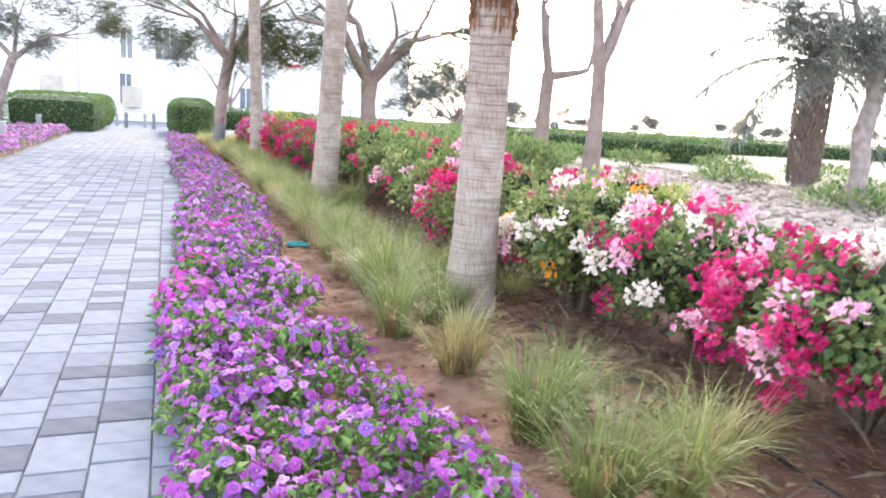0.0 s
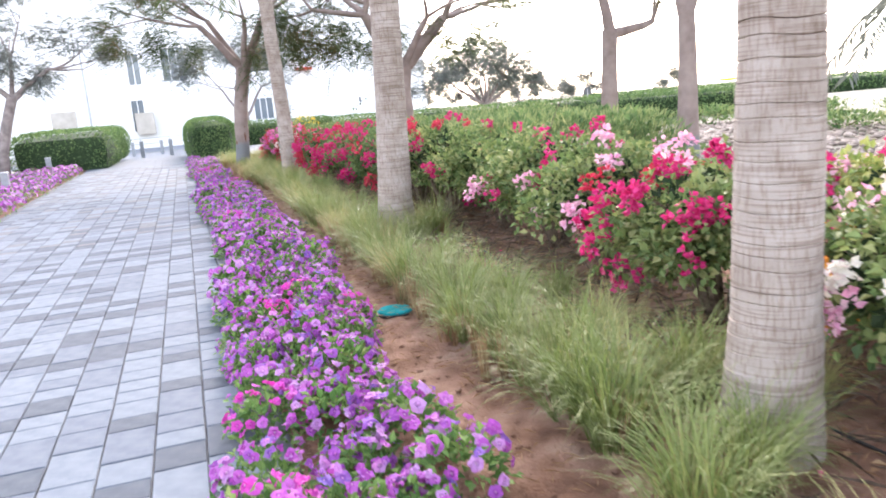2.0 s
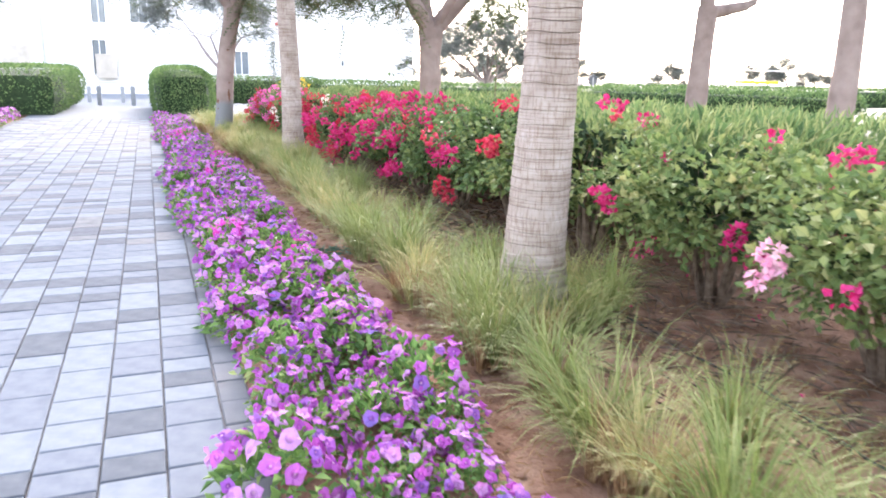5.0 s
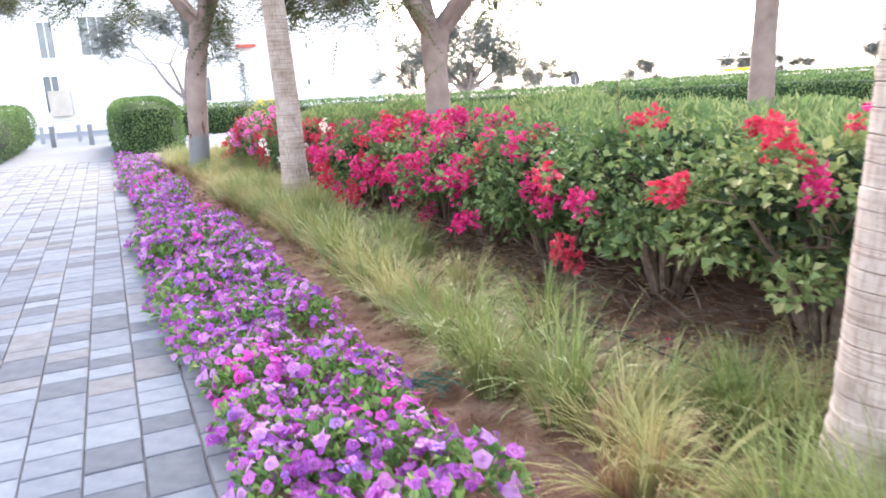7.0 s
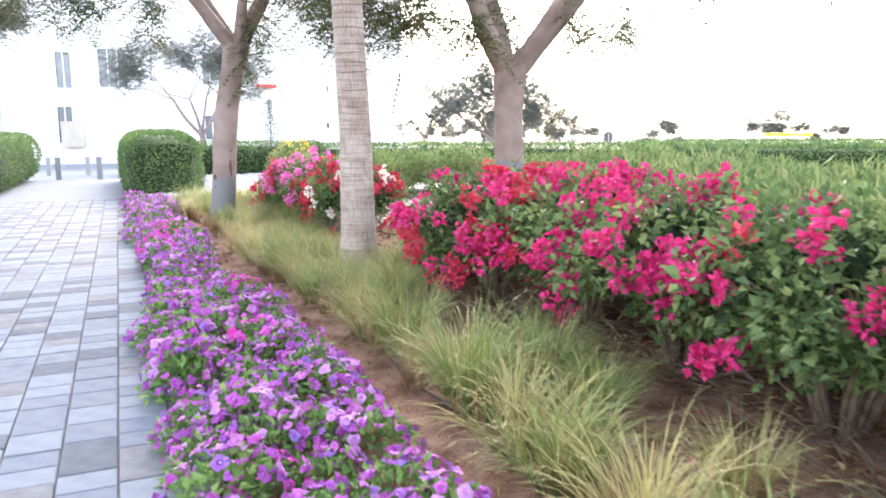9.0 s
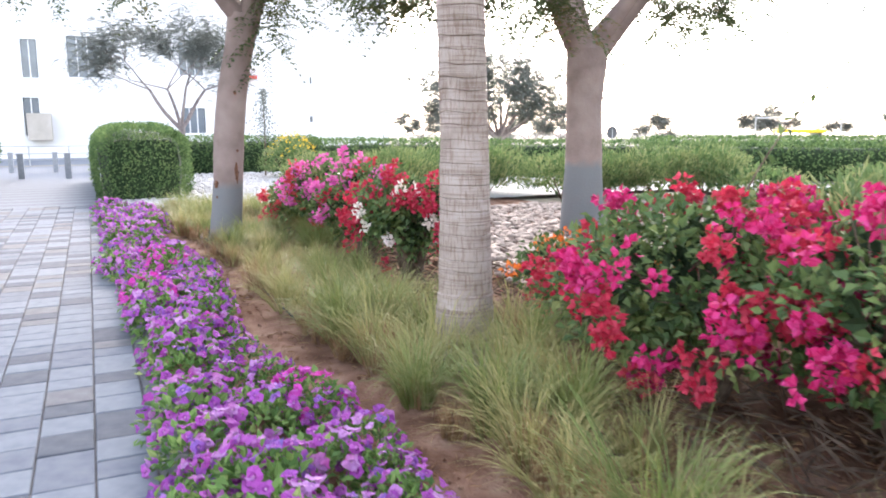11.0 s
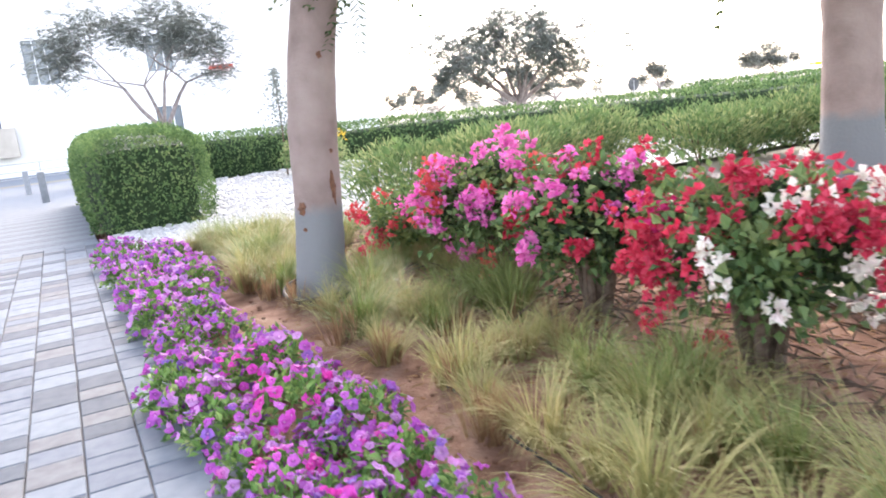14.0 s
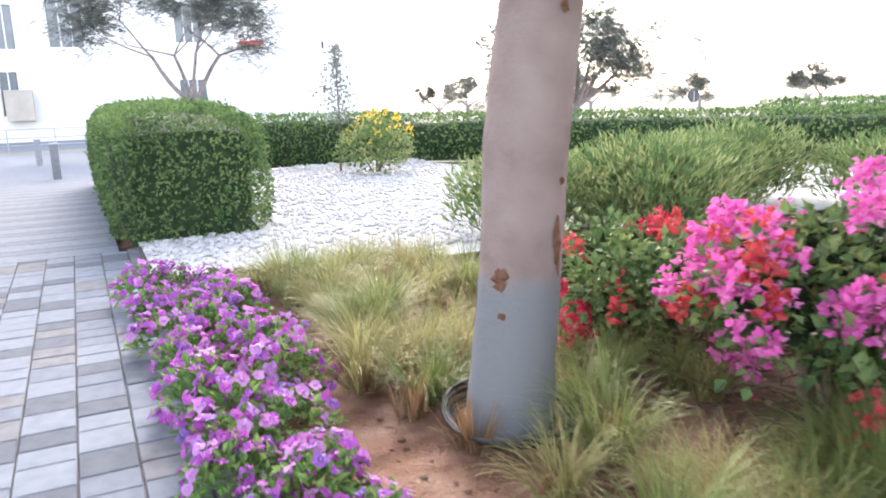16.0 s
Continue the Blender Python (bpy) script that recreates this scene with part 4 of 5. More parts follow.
def building():
    ob = thing("apartment_building", "plain white rendered building with grey shaded windows", "building", (0, 62, 0))
    wins = [(-3.47, -2.61, 3.92, 6.17, 2), (-1.0, 0.71, 4.02, 6.47, 3), (-3.59, -2.73, 0.44, 2.74, 2), (5.48, 6.96, 0.57, 2.2, 3), (5.48, 6.96, 4.3, 6.4, 3), (14.1, 14.25, 3.95, 4.4, 1), (14.05, 14.25, 1.3, 1.7, 1)]
    # wall with openings, laid out in strips
    xs = sorted({-22.0, 20.0, *[w[0] for w in wins], *[w[1] for w in wins]})
    zs = sorted({-2.0, 11.5, *[w[2] for w in wins], *[w[3] for w in wins]})
    g = Geo()
    ids = {}

    def vid(x, y, z):
        k = (round(x, 4), y, round(z, 4))
        if k not in ids:
            ids[k] = len(g.v)
            g.v.append(k)
        return ids[k]
    for i in range(len(xs) - 1):
        for j in range(len(zs) - 1):
            x0, x1, z0, z1 = xs[i], xs[i + 1], zs[j], zs[j + 1]
            if any(w[0] < (x0 + x1) / 2 < w[1] and w[2] < (z0 + z1) / 2 < w[3] for w in wins):
                continue
            for y, o in ((0.0, 1), (0.3, -1)):
                g.f.append(tuple([vid(x0, y, z0), vid(x1, y, z0), vid(x1, y, z1), vid(x0, y, z1)][::o]))
                g.m.append(0)
    for w in wins:
        c4 = [(w[0], w[2]), (w[1], w[2]), (w[1], w[3]), (w[0], w[3])]
        for k in range(4):
            (xa, za), (xb, zb) = c4[k], c4[(k + 1) % 4]
            g.f.append((vid(xa, 0.0, za), vid(xa, 0.3, za), vid(xb, 0.3, zb), vid(xb, 0.0, zb)))
            g.m.append(0)
    part("wall", g, M_white, ob)
    g = Geo()
    box(g, -22, 20, 0.31, 12, -2, 11.4)
    part("body", g, M_white, ob)
    g = Geo()
    box(g, -22.2, 20.2, -0.15, 12.2, 11.5, 11.8)
    part("roof", g, M_white, ob)
    for a in wins:
        window(ob, a[0], a[1], a[2], a[3], 0.12, a[4])
    g = Geo()
    box(g, -3.4, -2.1, -1.1, -0.15, 0.2, 1.8)
    part("sign_panel", g, M_beige, ob, "beige box in front of the ground floor window")
    g = Geo()
    box(g, -9.2, -7.5, -0.1, -0.01, 1.1, 2.3)
    part("door_panel", g, M_beige, ob, "beige shutter")
    g = Geo()
    box(g, 9.0, 10.3, -0.9, -0.02, 4.15, 4.35)
    part("awning", g, M_red, ob, "thin red awning")


building()


# ---- street furniture ----
def bollard(x, y, h, z0, w=0.14, label="short square grey bollard on the pavement", grp="bollards"):
    ob = thing("bollard", label, "bollard", (x, y, z0), 0, grp)
    g = Geo()
    box(g, -w / 2, w / 2, -w / 2, w / 2, -0.1, h, 0, 0.01)
    part("post", g, M_bollard, ob)
    g = Geo()
    box(g, -w / 2 - 0.01, w / 2 + 0.01, -w / 2 - 0.01, w / 2 + 0.01, h, h + 0.025, 0, 0.008)
    part("cap", g, M_steel, ob)


for x, y in [(-0.66, 30.9), (-1.73, 31.5), (-1.15, 36.6), (-2.8, 31.9), (-2.4, 37)]:
    bollard(x, y, 0.62, fall(y))
for x, y in [(-3.65, 17.3), (-3.75, 23.2), (-3.5, 11.5)]:
    bollard(x, y, 0.48, -0.02, 0.13, "short square grey path light post in the flower border", "path light posts")


def rail(y, x0, x1, h):
    ob = thing("railing", "thin grey metal railing across the far pavement", "railing", (0, y, fall(y)))
    for x in np.arange(x0, x1 + 0.01, 1.6):
        g = Geo()
        tube(g, [(x, 0, -0.05), (x, 0, h)], [0.025, 0.025], 8)
        part("post", g, M_steel, ob)
    for z in (h, h * 0.62, h * 0.3):
        g = Geo()
        tube(g, [(x0, 0, z), (x1, 0, z)], [0.02, 0.02], 6)
        part("bar", g, M_steel, ob)


rail(48.0, -9.0, 3.8, 0.85)


def lamp_post(x, y, h, label):
    ob = thing("street_lamp", label, "street lamp", (x, y, fall(y)))
    g = Geo()
    tube(g, [(0, 0, 0), (0, 0, h)], [0.09, 0.05], 8)
    part("pole", g, M_steel, ob)
    g = Geo()
    tube(g, [(0, 0, h), (0.5, 0, h + 0.1), (1.0, 0, h + 0.12)], [0.04, 0.035, 0.03], 6)
    box(g, 0.8, 1.4, -0.12, 0.12, h + 0.08, h + 0.18)
    part("head", g, M_steel, ob)


lamp_post(-5.3, 50, 7.0, "tall thin grey street lamp before the white building")


def canopy():
    ob = thing("parking_canopy", "flat yellow canopy on a forked grey post inside a thin frame", "canopy", (28.4, 33.4, -0.05))
    ob.rotation_euler = (0, 0, radians(-40))
    g = Geo()
    box(g, -1.0, 1.0, -0.5, 0.5, 0.86, 1.0, 0, 0.02)
    part("roof", g, M_yellow, ob)
    g = Geo()
    tube(g, [(0.25, 0, -1.0), (0.25, 0, 0.5), (0.55, 0, 0.87)], [0.05, 0.05, 0.04], 6)
    tube(g, [(0.25, 0, 0.5), (-0.05, 0, 0.87)], [0.05, 0.04], 6)
    part("post", g, M_steel, ob)
    g = Geo()
    tube(g, [(-1.7, 1, -1), (-1.7, 1, 1.5), (1.9, 1, 1.5), (1.9, 1, -1)], [0.05] * 4, 6)
    part("frame", g, M_steel, ob)


canopy()


def round_sign(x, y):
    ob = thing("road_sign", "round dark road sign seen from behind on a thin post", "road sign", (x, y, 0))
    g = Geo()
    tube(g, [(0, 0, -1), (0, 0, 0.95)], [0.04, 0.04], 6)
    part("post", g, M_steel, ob)
    g = Geo()
    tube(g, [(0, -0.03, 0.8), (0, 0.03, 0.8)], [0.28, 0.28], 16)
    part("disc", g, M_dark, ob)


round_sign(22.0, 38.4)


def bin_():
    ob = thing("waste_container", "dark grey wheeled waste container by the far pavement", "container", (-5.2, 47.5, fall(47.5)))
    g = Geo()
    box(g, -0.7, 0.7, -0.5, 0.5, 0.15, 1.2, 0, 0.05)
    part("body", g, M_dark, ob)
    g = Geo()
    box(g, -0.75, 0.75, -0.55, 0.55, 1.2, 1.32, 0, 0.05)
    part("lid", g, M_dark, ob)
    for sx in (-0.55, 0.55):
        g = Geo()
        tube(g, [(sx, -0.3, 0.08), (sx + 0.06, -0.3, 0.08)], [0.09, 0.09], 10)
        part("wheel", g, M_pipe, ob)


bin_()

# ---- stones and gravel ----
ICO = None


def blob(g, r, c, sx, sy, sz, mi=0):
    """A rounded pebble of 20 faces."""
    t = 1.618
    base = [(-1, t, 0), (1, t, 0), (-1, -t, 0), (1, -t, 0), (0, -1, t), (0, 1, t), (0, -1, -t), (0, 1, -t), (t, 0, -1), (t, 0, 1), (-t, 0, -1), (-t, 0, 1)]
    fs = [(0, 11, 5), (0, 5, 1), (0, 1, 7), (0, 7, 10), (0, 10, 11), (1, 5, 9), (5, 11, 4), (11, 10, 2), (10, 7, 6), (7, 1, 8), (3, 9, 4), (3, 4, 2), (3, 2, 6), (3, 6, 8), (3, 8, 9), (4, 9, 5), (2, 4, 11), (6, 2, 10), (8, 6, 7), (9, 8, 1)]
    a = r.uniform(0, 6.28)
    ca, sa = math.cos(a), math.sin(a)
    vs = []
    for x, y, z in base:
        k = r.uniform(0.88, 1.1) / 1.9
        x, y, z = x * sx * k, y * sy * k, z * sz * k
        vs.append((c[0] + x * ca - y * sa, c[1] + x * sa + y * ca, c[2] + z))
    g.add(vs, fs, mi)


def stones():
    r = random.Random(21)
    bed = thing("stone_bed", "bed of rounded pale grey and beige river stones", "stones", kind="structure")
    proto = []
    for _ in range(10):
        g = Geo()
        blob(g, r, (0, 0, 0), 0.06, 0.046, 0.028)
        proto.append(g.mesh("stone", [M_stone]))
    for _ in range(290):
        ob = new("stone", r.choice(proto))
        ob.parent = bed
        ob.location = (r.uniform(2.85, 4.2), r.uniform(13.7, 17.2), 0.03 + r.uniform(0, 0.02))
        ob.rotation_euler = (0, 0, r.uniform(0, 6.28))
        s = r.uniform(0.75, 1.35)
        ob.scale = (s, s, s)
    g = Geo()
    for _ in range(5200):
        x, y = r.uniform(2.6, 8.0), r.uniform(13.4, 19.6)
        if x < 2.9 + 0.25 * math.sin(y * 2) or x > 8.0 - 0.1 * (20 - y):
            continue
        s = r.uniform(0.03, 0.062)
        blob(g, r, (x, y, 0.01 + r.uniform(0, 0.025)), s * r.uniform(1, 1.5), s, s * 0.62)
    for _ in range(6500):
        x, y = r.uniform(3.4, 13.5), r.uniform(0.0, 16.5)
        if x < 6.0 and y > 5.0:
            continue
        s = r.uniform(0.04, 0.085)
        blob(g, r, (x, y, 0.0 + r.uniform(0, 0.02)), s * r.uniform(1, 1.5), s, s * 0.55)
    part("river_stones", g, M_stone, bed, smooth=True, kind="stuff")
    g = Geo()
    for poly in [(0.1, 21.2, 5.5, 28.6), (5.5, 20.6, 9.6, 24.6), (0.85, 20.75, 2.6, 21.2), (9.6, 19.2, 12.6, 22.2)]:
        x0, y0, x1, y1 = poly
        nx, ny = int((x1 - x0) / 0.12) + 1, int((y1 - y0) / 0.12) + 1
        vs, fs = [], []
        for j in range(ny + 1):
            for i in range(nx + 1):
                x, y = x0 + (x1 - x0) * i / nx, y0 + (y1 - y0) * j / ny
                vs.append((x, y, 0.035 + 0.012 * noise.noise(Vector((x * 6, y * 6, 0))) + fall(y)))
        for j in range(ny):
            for i in range(nx):
                fs.append((j * (nx + 1) + i, j * (nx + 1) + i + 1, (j + 1) * (nx + 1) + i + 1, (j + 1) * (nx + 1) + i))
        g.add(vs, fs)
    part("gravel_bed", g, M_gravel, label="bed of white marble gravel", kind="stuff")
    g = Geo()
    for _ in range(6500):
        y = 21.1 + 7.3 * r.random() ** 1.6
        x = r.uniform(0.12, 5.2)
        if x < 1.3 and y > 22.6:
            continue
        s = r.uniform(0.015, 0.032)
        blob(g, r, (x, y, 0.045), s * 1.3, s, s * 0.8)
    part("white_pebbles", g, M_pebble, label="loose white marble pebbles", kind="stuff")


stones()


# ---- petunias ----
def petunia_meshes(seed):
    r = random.Random(seed)
    gl = Geo()
    for _ in range(260):
        d = rdir(r, 0.0)
        k = r.uniform(0.55, 1.05)
        p = Vector((d.x * 0.17 * k, d.y * 0.17 * k, 0.02 + d.z * 0.17 * k))
        o = (d + rdir(r) * 0.8).normalized()
        l = r.uniform(0.03, 0.055)
        leaf(gl, p, o, (d + Vector((0, 0, 1))).normalized(), l, l * 0.55)
    gf, ge = Geo(), Geo()
    for _ in range(r.randint(44, 54)):
        d = rdir(r, 0.05)
        k = 0.92 + 0.22 * r.random()
        p = Vector((d.x * 0.18 * k, d.y * 0.18 * k, 0.03 + d.z * 0.19 * k))
        n = (d + rdir(r) * 0.6 + Vector((-0.1, -0.3, 0.15))).normalized()
        u = n.orthogonal().normalized()
        v = n.cross(u)
        R = r.uniform(0.015, 0.029)
        # five ruffled lobes round a funnel
        inner, outer = [], []
        ph = r.uniform(0, 6.2832)
        fold = r.uniform(0.0, 0.8)
        for k in range(15):
            a = ph + 6.2832 * k / 15
            lobe = (0.74 + 0.32 * abs(math.cos(2.5 * (a - ph)))) * r.uniform(0.92, 1.08)
            dip = fold * math.cos(a - ph) ** 2
            outer.append(p + u * (math.cos(a) * R * lobe) + v * (math.sin(a) * R * lobe) + n * (R * (r.uniform(-0.24, 0.24) - dip)))
            inner.append(p + u * (math.cos(a) * R * 0.42) + v * (math.sin(a) * R * 0.42) - n * (R * 0.12))
        vs = [p - n * (R * 0.7)] + inner + outer
        gf.add(vs, [(0, k + 1, (k + 1) % 15 + 1) for k in range(15)] + [(k + 1, k + 16, (k + 1) % 15 + 16, (k + 1) % 15 + 1) for k in range(15)], 0)
        q = p - n * (R * 0.22)
        ge.add([q + u * (R * 0.17), q + v * (R * 0.17), q - u * (R * 0.17), q - v * (R * 0.17)], [(0, 1, 2, 3)])
    return gl.mesh("foliage", [M_pleaf]), gf.mesh("bloom", [M_pet]), gf.mesh("bloom", [M_pet_mag]), ge.mesh("bloom_throat", [M_pet_eye])


PET = [petunia_meshes(300 + i) for i in range(6)]


def petunia(r, x, y, s, mag=False):
    ml, mf, mm, me_ = r.choice(PET)
    ob = thing("petunia", "magenta petunia plant in the edge of the border" if mag else "bushy petunia plant with purple, violet and pink flowers", "flower", (x, y, 0), r.uniform(0, 6.28), "petunias along the walk")
    ob.scale = (s, s, s * r.uniform(0.85, 1.1))
    part("foliage", ml, M_pleaf, ob, kind="stuff")
    part("bloom", mm if mag else mf, M_pet, ob, kind="stuff")
    part("bloom_throat", me_, M_pet_eye, ob, kind="stuff")


def petunias():
    r = random.Random(77)
    edge_l = [(-1, -0.16), (1.8, -0.18), (3.2, -0.12), (4.5, -0.11), (5.8, 0.0), (6.25, 0.18), (6.9, 0.03), (8.1, 0.03), (8.7, 0.1), (9.8, -0.02), (11, -0.06), (12.2, -0.09), (13.4, 0.06), (14.5, 0.06), (15.3, -0.02), (16.1, -0.02), (16.6, -0.11), (17.5, -0.09), (18.3, -0.07), (19.2, -0.03), (20, -0.14), (21, -0.12)]
    edge_r = [(-1, 0.85), (0.9, 0.87), (2.0, 0.76), (2.8, 0.64), (3.5, 0.62), (4.2, 0.78), (5.6, 0.8), (6.0, 0.88), (6.4, 0.76), (7.0, 0.75), (7.6, 0.82), (8.1, 0.7), (8.8, 0.87), (10, 0.76), (10.4, 0.84), (11.5, 0.83), (12.6, 0.8), (13.2, 0.77), (13.9, 0.62), (14.5, 0.5), (15.2, 0.64), (16.1, 0.72), (16.6, 0.65), (17.0, 0.57), (17.8, 0.44), (18.3, 0.44), (19, 0.58), (21, 0.5)]
    y = -0.9
    while y < 20.9:
        wl = float(np.interp(y, *zip(*edge_l))) + 0.15
        wr = float(np.interp(y, *zip(*edge_r))) - 0.15
        n = max(2, round((wr - wl) / 0.22) + 1)
        for k in range(n):
            if r.random() < 0.05:
                continue
            petunia(r, wl + (wr - wl) * k / (n - 1) + r.uniform(-0.05, 0.05), y + r.uniform(-0.09, 0.09), r.uniform(0.72, 1.18), r.random() < 0.05)
        y += 0.26
    gl, gf = Geo(), Geo()
    y = 7.0
    while y < 23.0:
        for x in (-3.08, -3.4, -3.75, -4.1):
            cx, cy = x + r.uniform(-0.06, 0.06), y + r.uniform(-0.1, 0.1)
            for _ in range(70):
                d = rdir(r, 0.0)
                leaf(gl, Vector((cx + d.x * 0.22, cy + d.y * 0.22, 0.02 + d.z * 0.2)), (d + rdir(r)).normalized(), Vector((0, 0, 1)), 0.05, 0.03)
            for _ in range(26):
                d = rdir(r, 0.1)
                p = Vector((cx + d.x * 0.24, cy + d.y * 0.24, 0.04 + d.z * 0.23))
                u = d.orthogonal().normalized()
                v = d.cross(u)
                gf.add([p + u * 0.035, p + v * 0.035, p - u * 0.035, p - v * 0.035], [(0, 1, 2, 3)])
        y += 0.36
    far = thing("flower_border", "border of small purple and violet petunias along the far edge", "flowers")
    part("foliage", gl, M_pleaf, far, kind="stuff")
    part("bloom", gf, M_pet, far, kind="stuff")


petunias()


# ---- grass tufts ----
def tuft_mesh(seed, tillers, n, h, green=True, mt=None):
    """A tuft of separate shoots; each shoot is a fan of narrow blades that arch outwards."""
    r = random.Random(seed)
    g = Geo()
    for _ in range(tillers):
        b = r.uniform(0, 6.2832)
        q = r.random() ** 0.5 * (0.10 if green else 0.07)
        root = Vector((math.cos(b) * q, math.sin(b) * q, -0.01))
        tip = Vector((math.cos(b), math.sin(b), 0)) * (q * (5.0 if green else 3.0)) + Vector((r.uniform(-0.34, 0.34), r.uniform(-0.34, 0.34), 0))
        tall = r.uniform(0.7, 1.12)
        for _ in range(n):
            a = r.uniform(0, 6.2832)
            p = root + Vector((math.cos(a), math.sin(a), 0)) * r.uniform(0, 0.014)
            L = h * tall * (r.uniform(0.55, 1.12) if green else r.uniform(0.35, 1.2))
            out = tip + Vector((r.uniform(-0.2, 0.2), r.uniform(-0.2, 0.2), 0))
            d = (Vector((0, 0, 1)) + out * 0.8).normalized()
            flat = Vector((out.x, out.y, 0)).normalized()
            side = Vector((-flat.y, flat.x, 0)) + rdir(r) * 0.5
            side = (side - d * side.dot(d)).normalized()
            w = r.uniform(0.0019, 0.0036)
            droop = r.uniform(0.05, 0.36) if green else 0.03
            vs, segs = [], 5
            for k in range(segs):
                t = k / segs
                ww = w * (1 - t * 0.65)
                vs += [p + side * ww, p - side * ww]
                d = (d + (flat * 0.9 - Vector((0, 0, 1))) * (droop * t * 2.2)).normalized()
                p = p + d * (L / segs)
            vs.append(p)
            fs = [(2 * k, 2 * k + 1, 2 * k + 3, 2 * k + 2) for k in range(segs - 1)] + [(2 * segs - 2, 2 * segs - 1, 2 * segs)]
            g.add(vs, fs)
    return g.mesh("blades", [mt or (M_grass if green else M_dry)])


TG = [tuft_mesh(500 + i, 26, 17, 0.58) for i in range(6)]
TS = [tuft_mesh(540 + i, 22, 15, 0.52, True, M_straw) for i in range(4)]
TD = [tuft_mesh(520 + i, 13, 14, 0.24, False) for i in range(4)]


def tuft(r, x, y, s, dry=0.5, big=True):
    lab = "fountain grass tuft with arching green blades and a dry brown foot" if big else "short dry brown grass tuft cut back in the soil"
    ob = thing("grass_tuft", lab, "grass", (x, y, 0), r.uniform(0, 6.28), "grass tufts in the border")
    ob.scale = (s, s, s)
    if big:
        part("green_foliage", r.choice(TS if r.random() < (0.2 if y < 9 else 0.5 if y < 14.5 else 0.72) else TG), M_grass, ob, kind="stuff")
    if not big or r.random() < dry:
        b = part("dry_foliage", r.choice(TD), M_dry, ob, kind="stuff")
        if big:
            b.scale = (1.35, 1.35, 1.0)


def tufts():
    r = random.Random(88)
    for x, y, s in [(1.45, 2.75, 0.9), (1.72, 2.68, 0.8), (1.52, 3.2, 0.85), (1.78, 3.45, 0.7), (2.1, 2.45, 0.65), (1.9, 4.2, 0.6), (1.22, -0.1, 0.85), (1.5, -0.15, 0.85), (1.82, 0.05, 0.8), (1.22, 0.40, 0.85), (1.5, 0.62, 0.75), (1.22, 1.22, 0.95), (1.08, 1.85, 0.9), (1.4, 2.0, 0.85)]:
        tuft(r, x, y, s, 0.8)
    trunks = [(1.667, 2.2), (1.676, 7.025), (1.565, 13.568), (1.088, 18.116)]

    def clear(x, y, d=0.27):
        return all(math.hypot(x - a, y - b) > d for a, b in trunks)
    y = 2.45
    while y < 20.6:
        x = float(np.interp(y, (0, 12, 14.8, 16.7, 18.2), (1.19, 1.22, 1.04, 0.97, 0.92)))
        green = 1 if y < 15 else 0.8
        px = x + r.uniform(-0.07, 0.07)
        if clear(px, y, 0.3):
            tuft(r, px, y, r.uniform(0.72, 1.0) * green, 0.9)
        px, py = x + r.uniform(0.24, 0.48), y + r.uniform(-0.2, 0.2)
        if r.random() < (0.62 if y < 12 else 0.85) and clear(px, py):
            tuft(r, px, py, r.uniform(0.65, 0.92) * green, 0.8)
        if r.random() < (0.45 if y < 6 else 0.7):
            tuft(r, x - r.uniform(0.04, 0.14), y + r.uniform(-0.2, 0.2), r.uniform(0.7, 1.0), 1, False)
        y += (0.34 if y < 15.5 else 0.38) * r.uniform(0.75, 1.25)
    # tufts standing round the palms
    for x, y, s in [(1.98, 6.75, 0.9), (1.72, 6.62, 0.8), (2.05, 7.2, 0.85), (1.42, 6.85, 0.9), (1.9, 7.45, 0.8), (1.30, 13.35, 0.95), (1.86, 13.35, 0.9), (1.62, 13.2, 0.8), (1.95, 13.75, 0.8), (1.7, 12.8, 0.9)]:
        tuft(r, x, y, s, 0.6)
    for _ in range(42):
        px, py = r.uniform(1.25, 1.95), r.uniform(14.2, 18.9)
        tuft(r, px, py, r.uniform(0.5, 0.8), 1.0, r.random() < 0.6)
    for _ in range(42):
        px, py = r.uniform(0.66, 1.9), r.uniform(18.4, 20.8)
        if clear(px, py):
            tuft(r, px, py, r.uniform(0.55, 0.85), 1.0, r.random() < 0.7)


tufts()


# ---- irrigation ----
def drip_line(x0, y0, y1, seed, amp=0.05):
    r = random.Random(seed)
    g = Geo()
    pts = [(x0 + amp * math.sin(y * 0.9 + seed) + r.uniform(-0.01, 0.01), y, 0.004 + 0.03 * noise.noise(Vector((x0, y * 2, 1)))) for y in np.arange(y0, y1, 0.25)]
    tube(g, pts, [0.0065] * len(pts), 6)
    ob = part("drip_line", g, M_pipe, label="thin black irrigation pipe lying on the soil", smooth=True)
    tagged(ob, category="pipe", group="irrigation pipes")


drip_line(1.16, 9.8, 11.6, 1)
drip_line(1.0, 14.6, 16.4, 4)
drip_line(2.0, -1.5, 9.5, 2, 0.10)


def coil():
    ob = thing("pipe_coil", "coil of black irrigation pipe round the foot of the tree", "pipe", (1.088, 18.116, 0))
    r = random.Random(4)
    for k in range(5):
        g = Geo()
        R = 0.22 + 0.018 * k
        pts = [(math.cos(a) * R + 0.01 * k, math.sin(a) * R, 0.02 + 0.012 * k * (1 + 0.4 * math.sin(a * 2 + k))) for a in np.linspace(0, 6.2832, 30)]
        tube(g, pts, [0.009] * 30, 6)
        part("loop", g, M_pipe, ob, smooth=True)


coil()


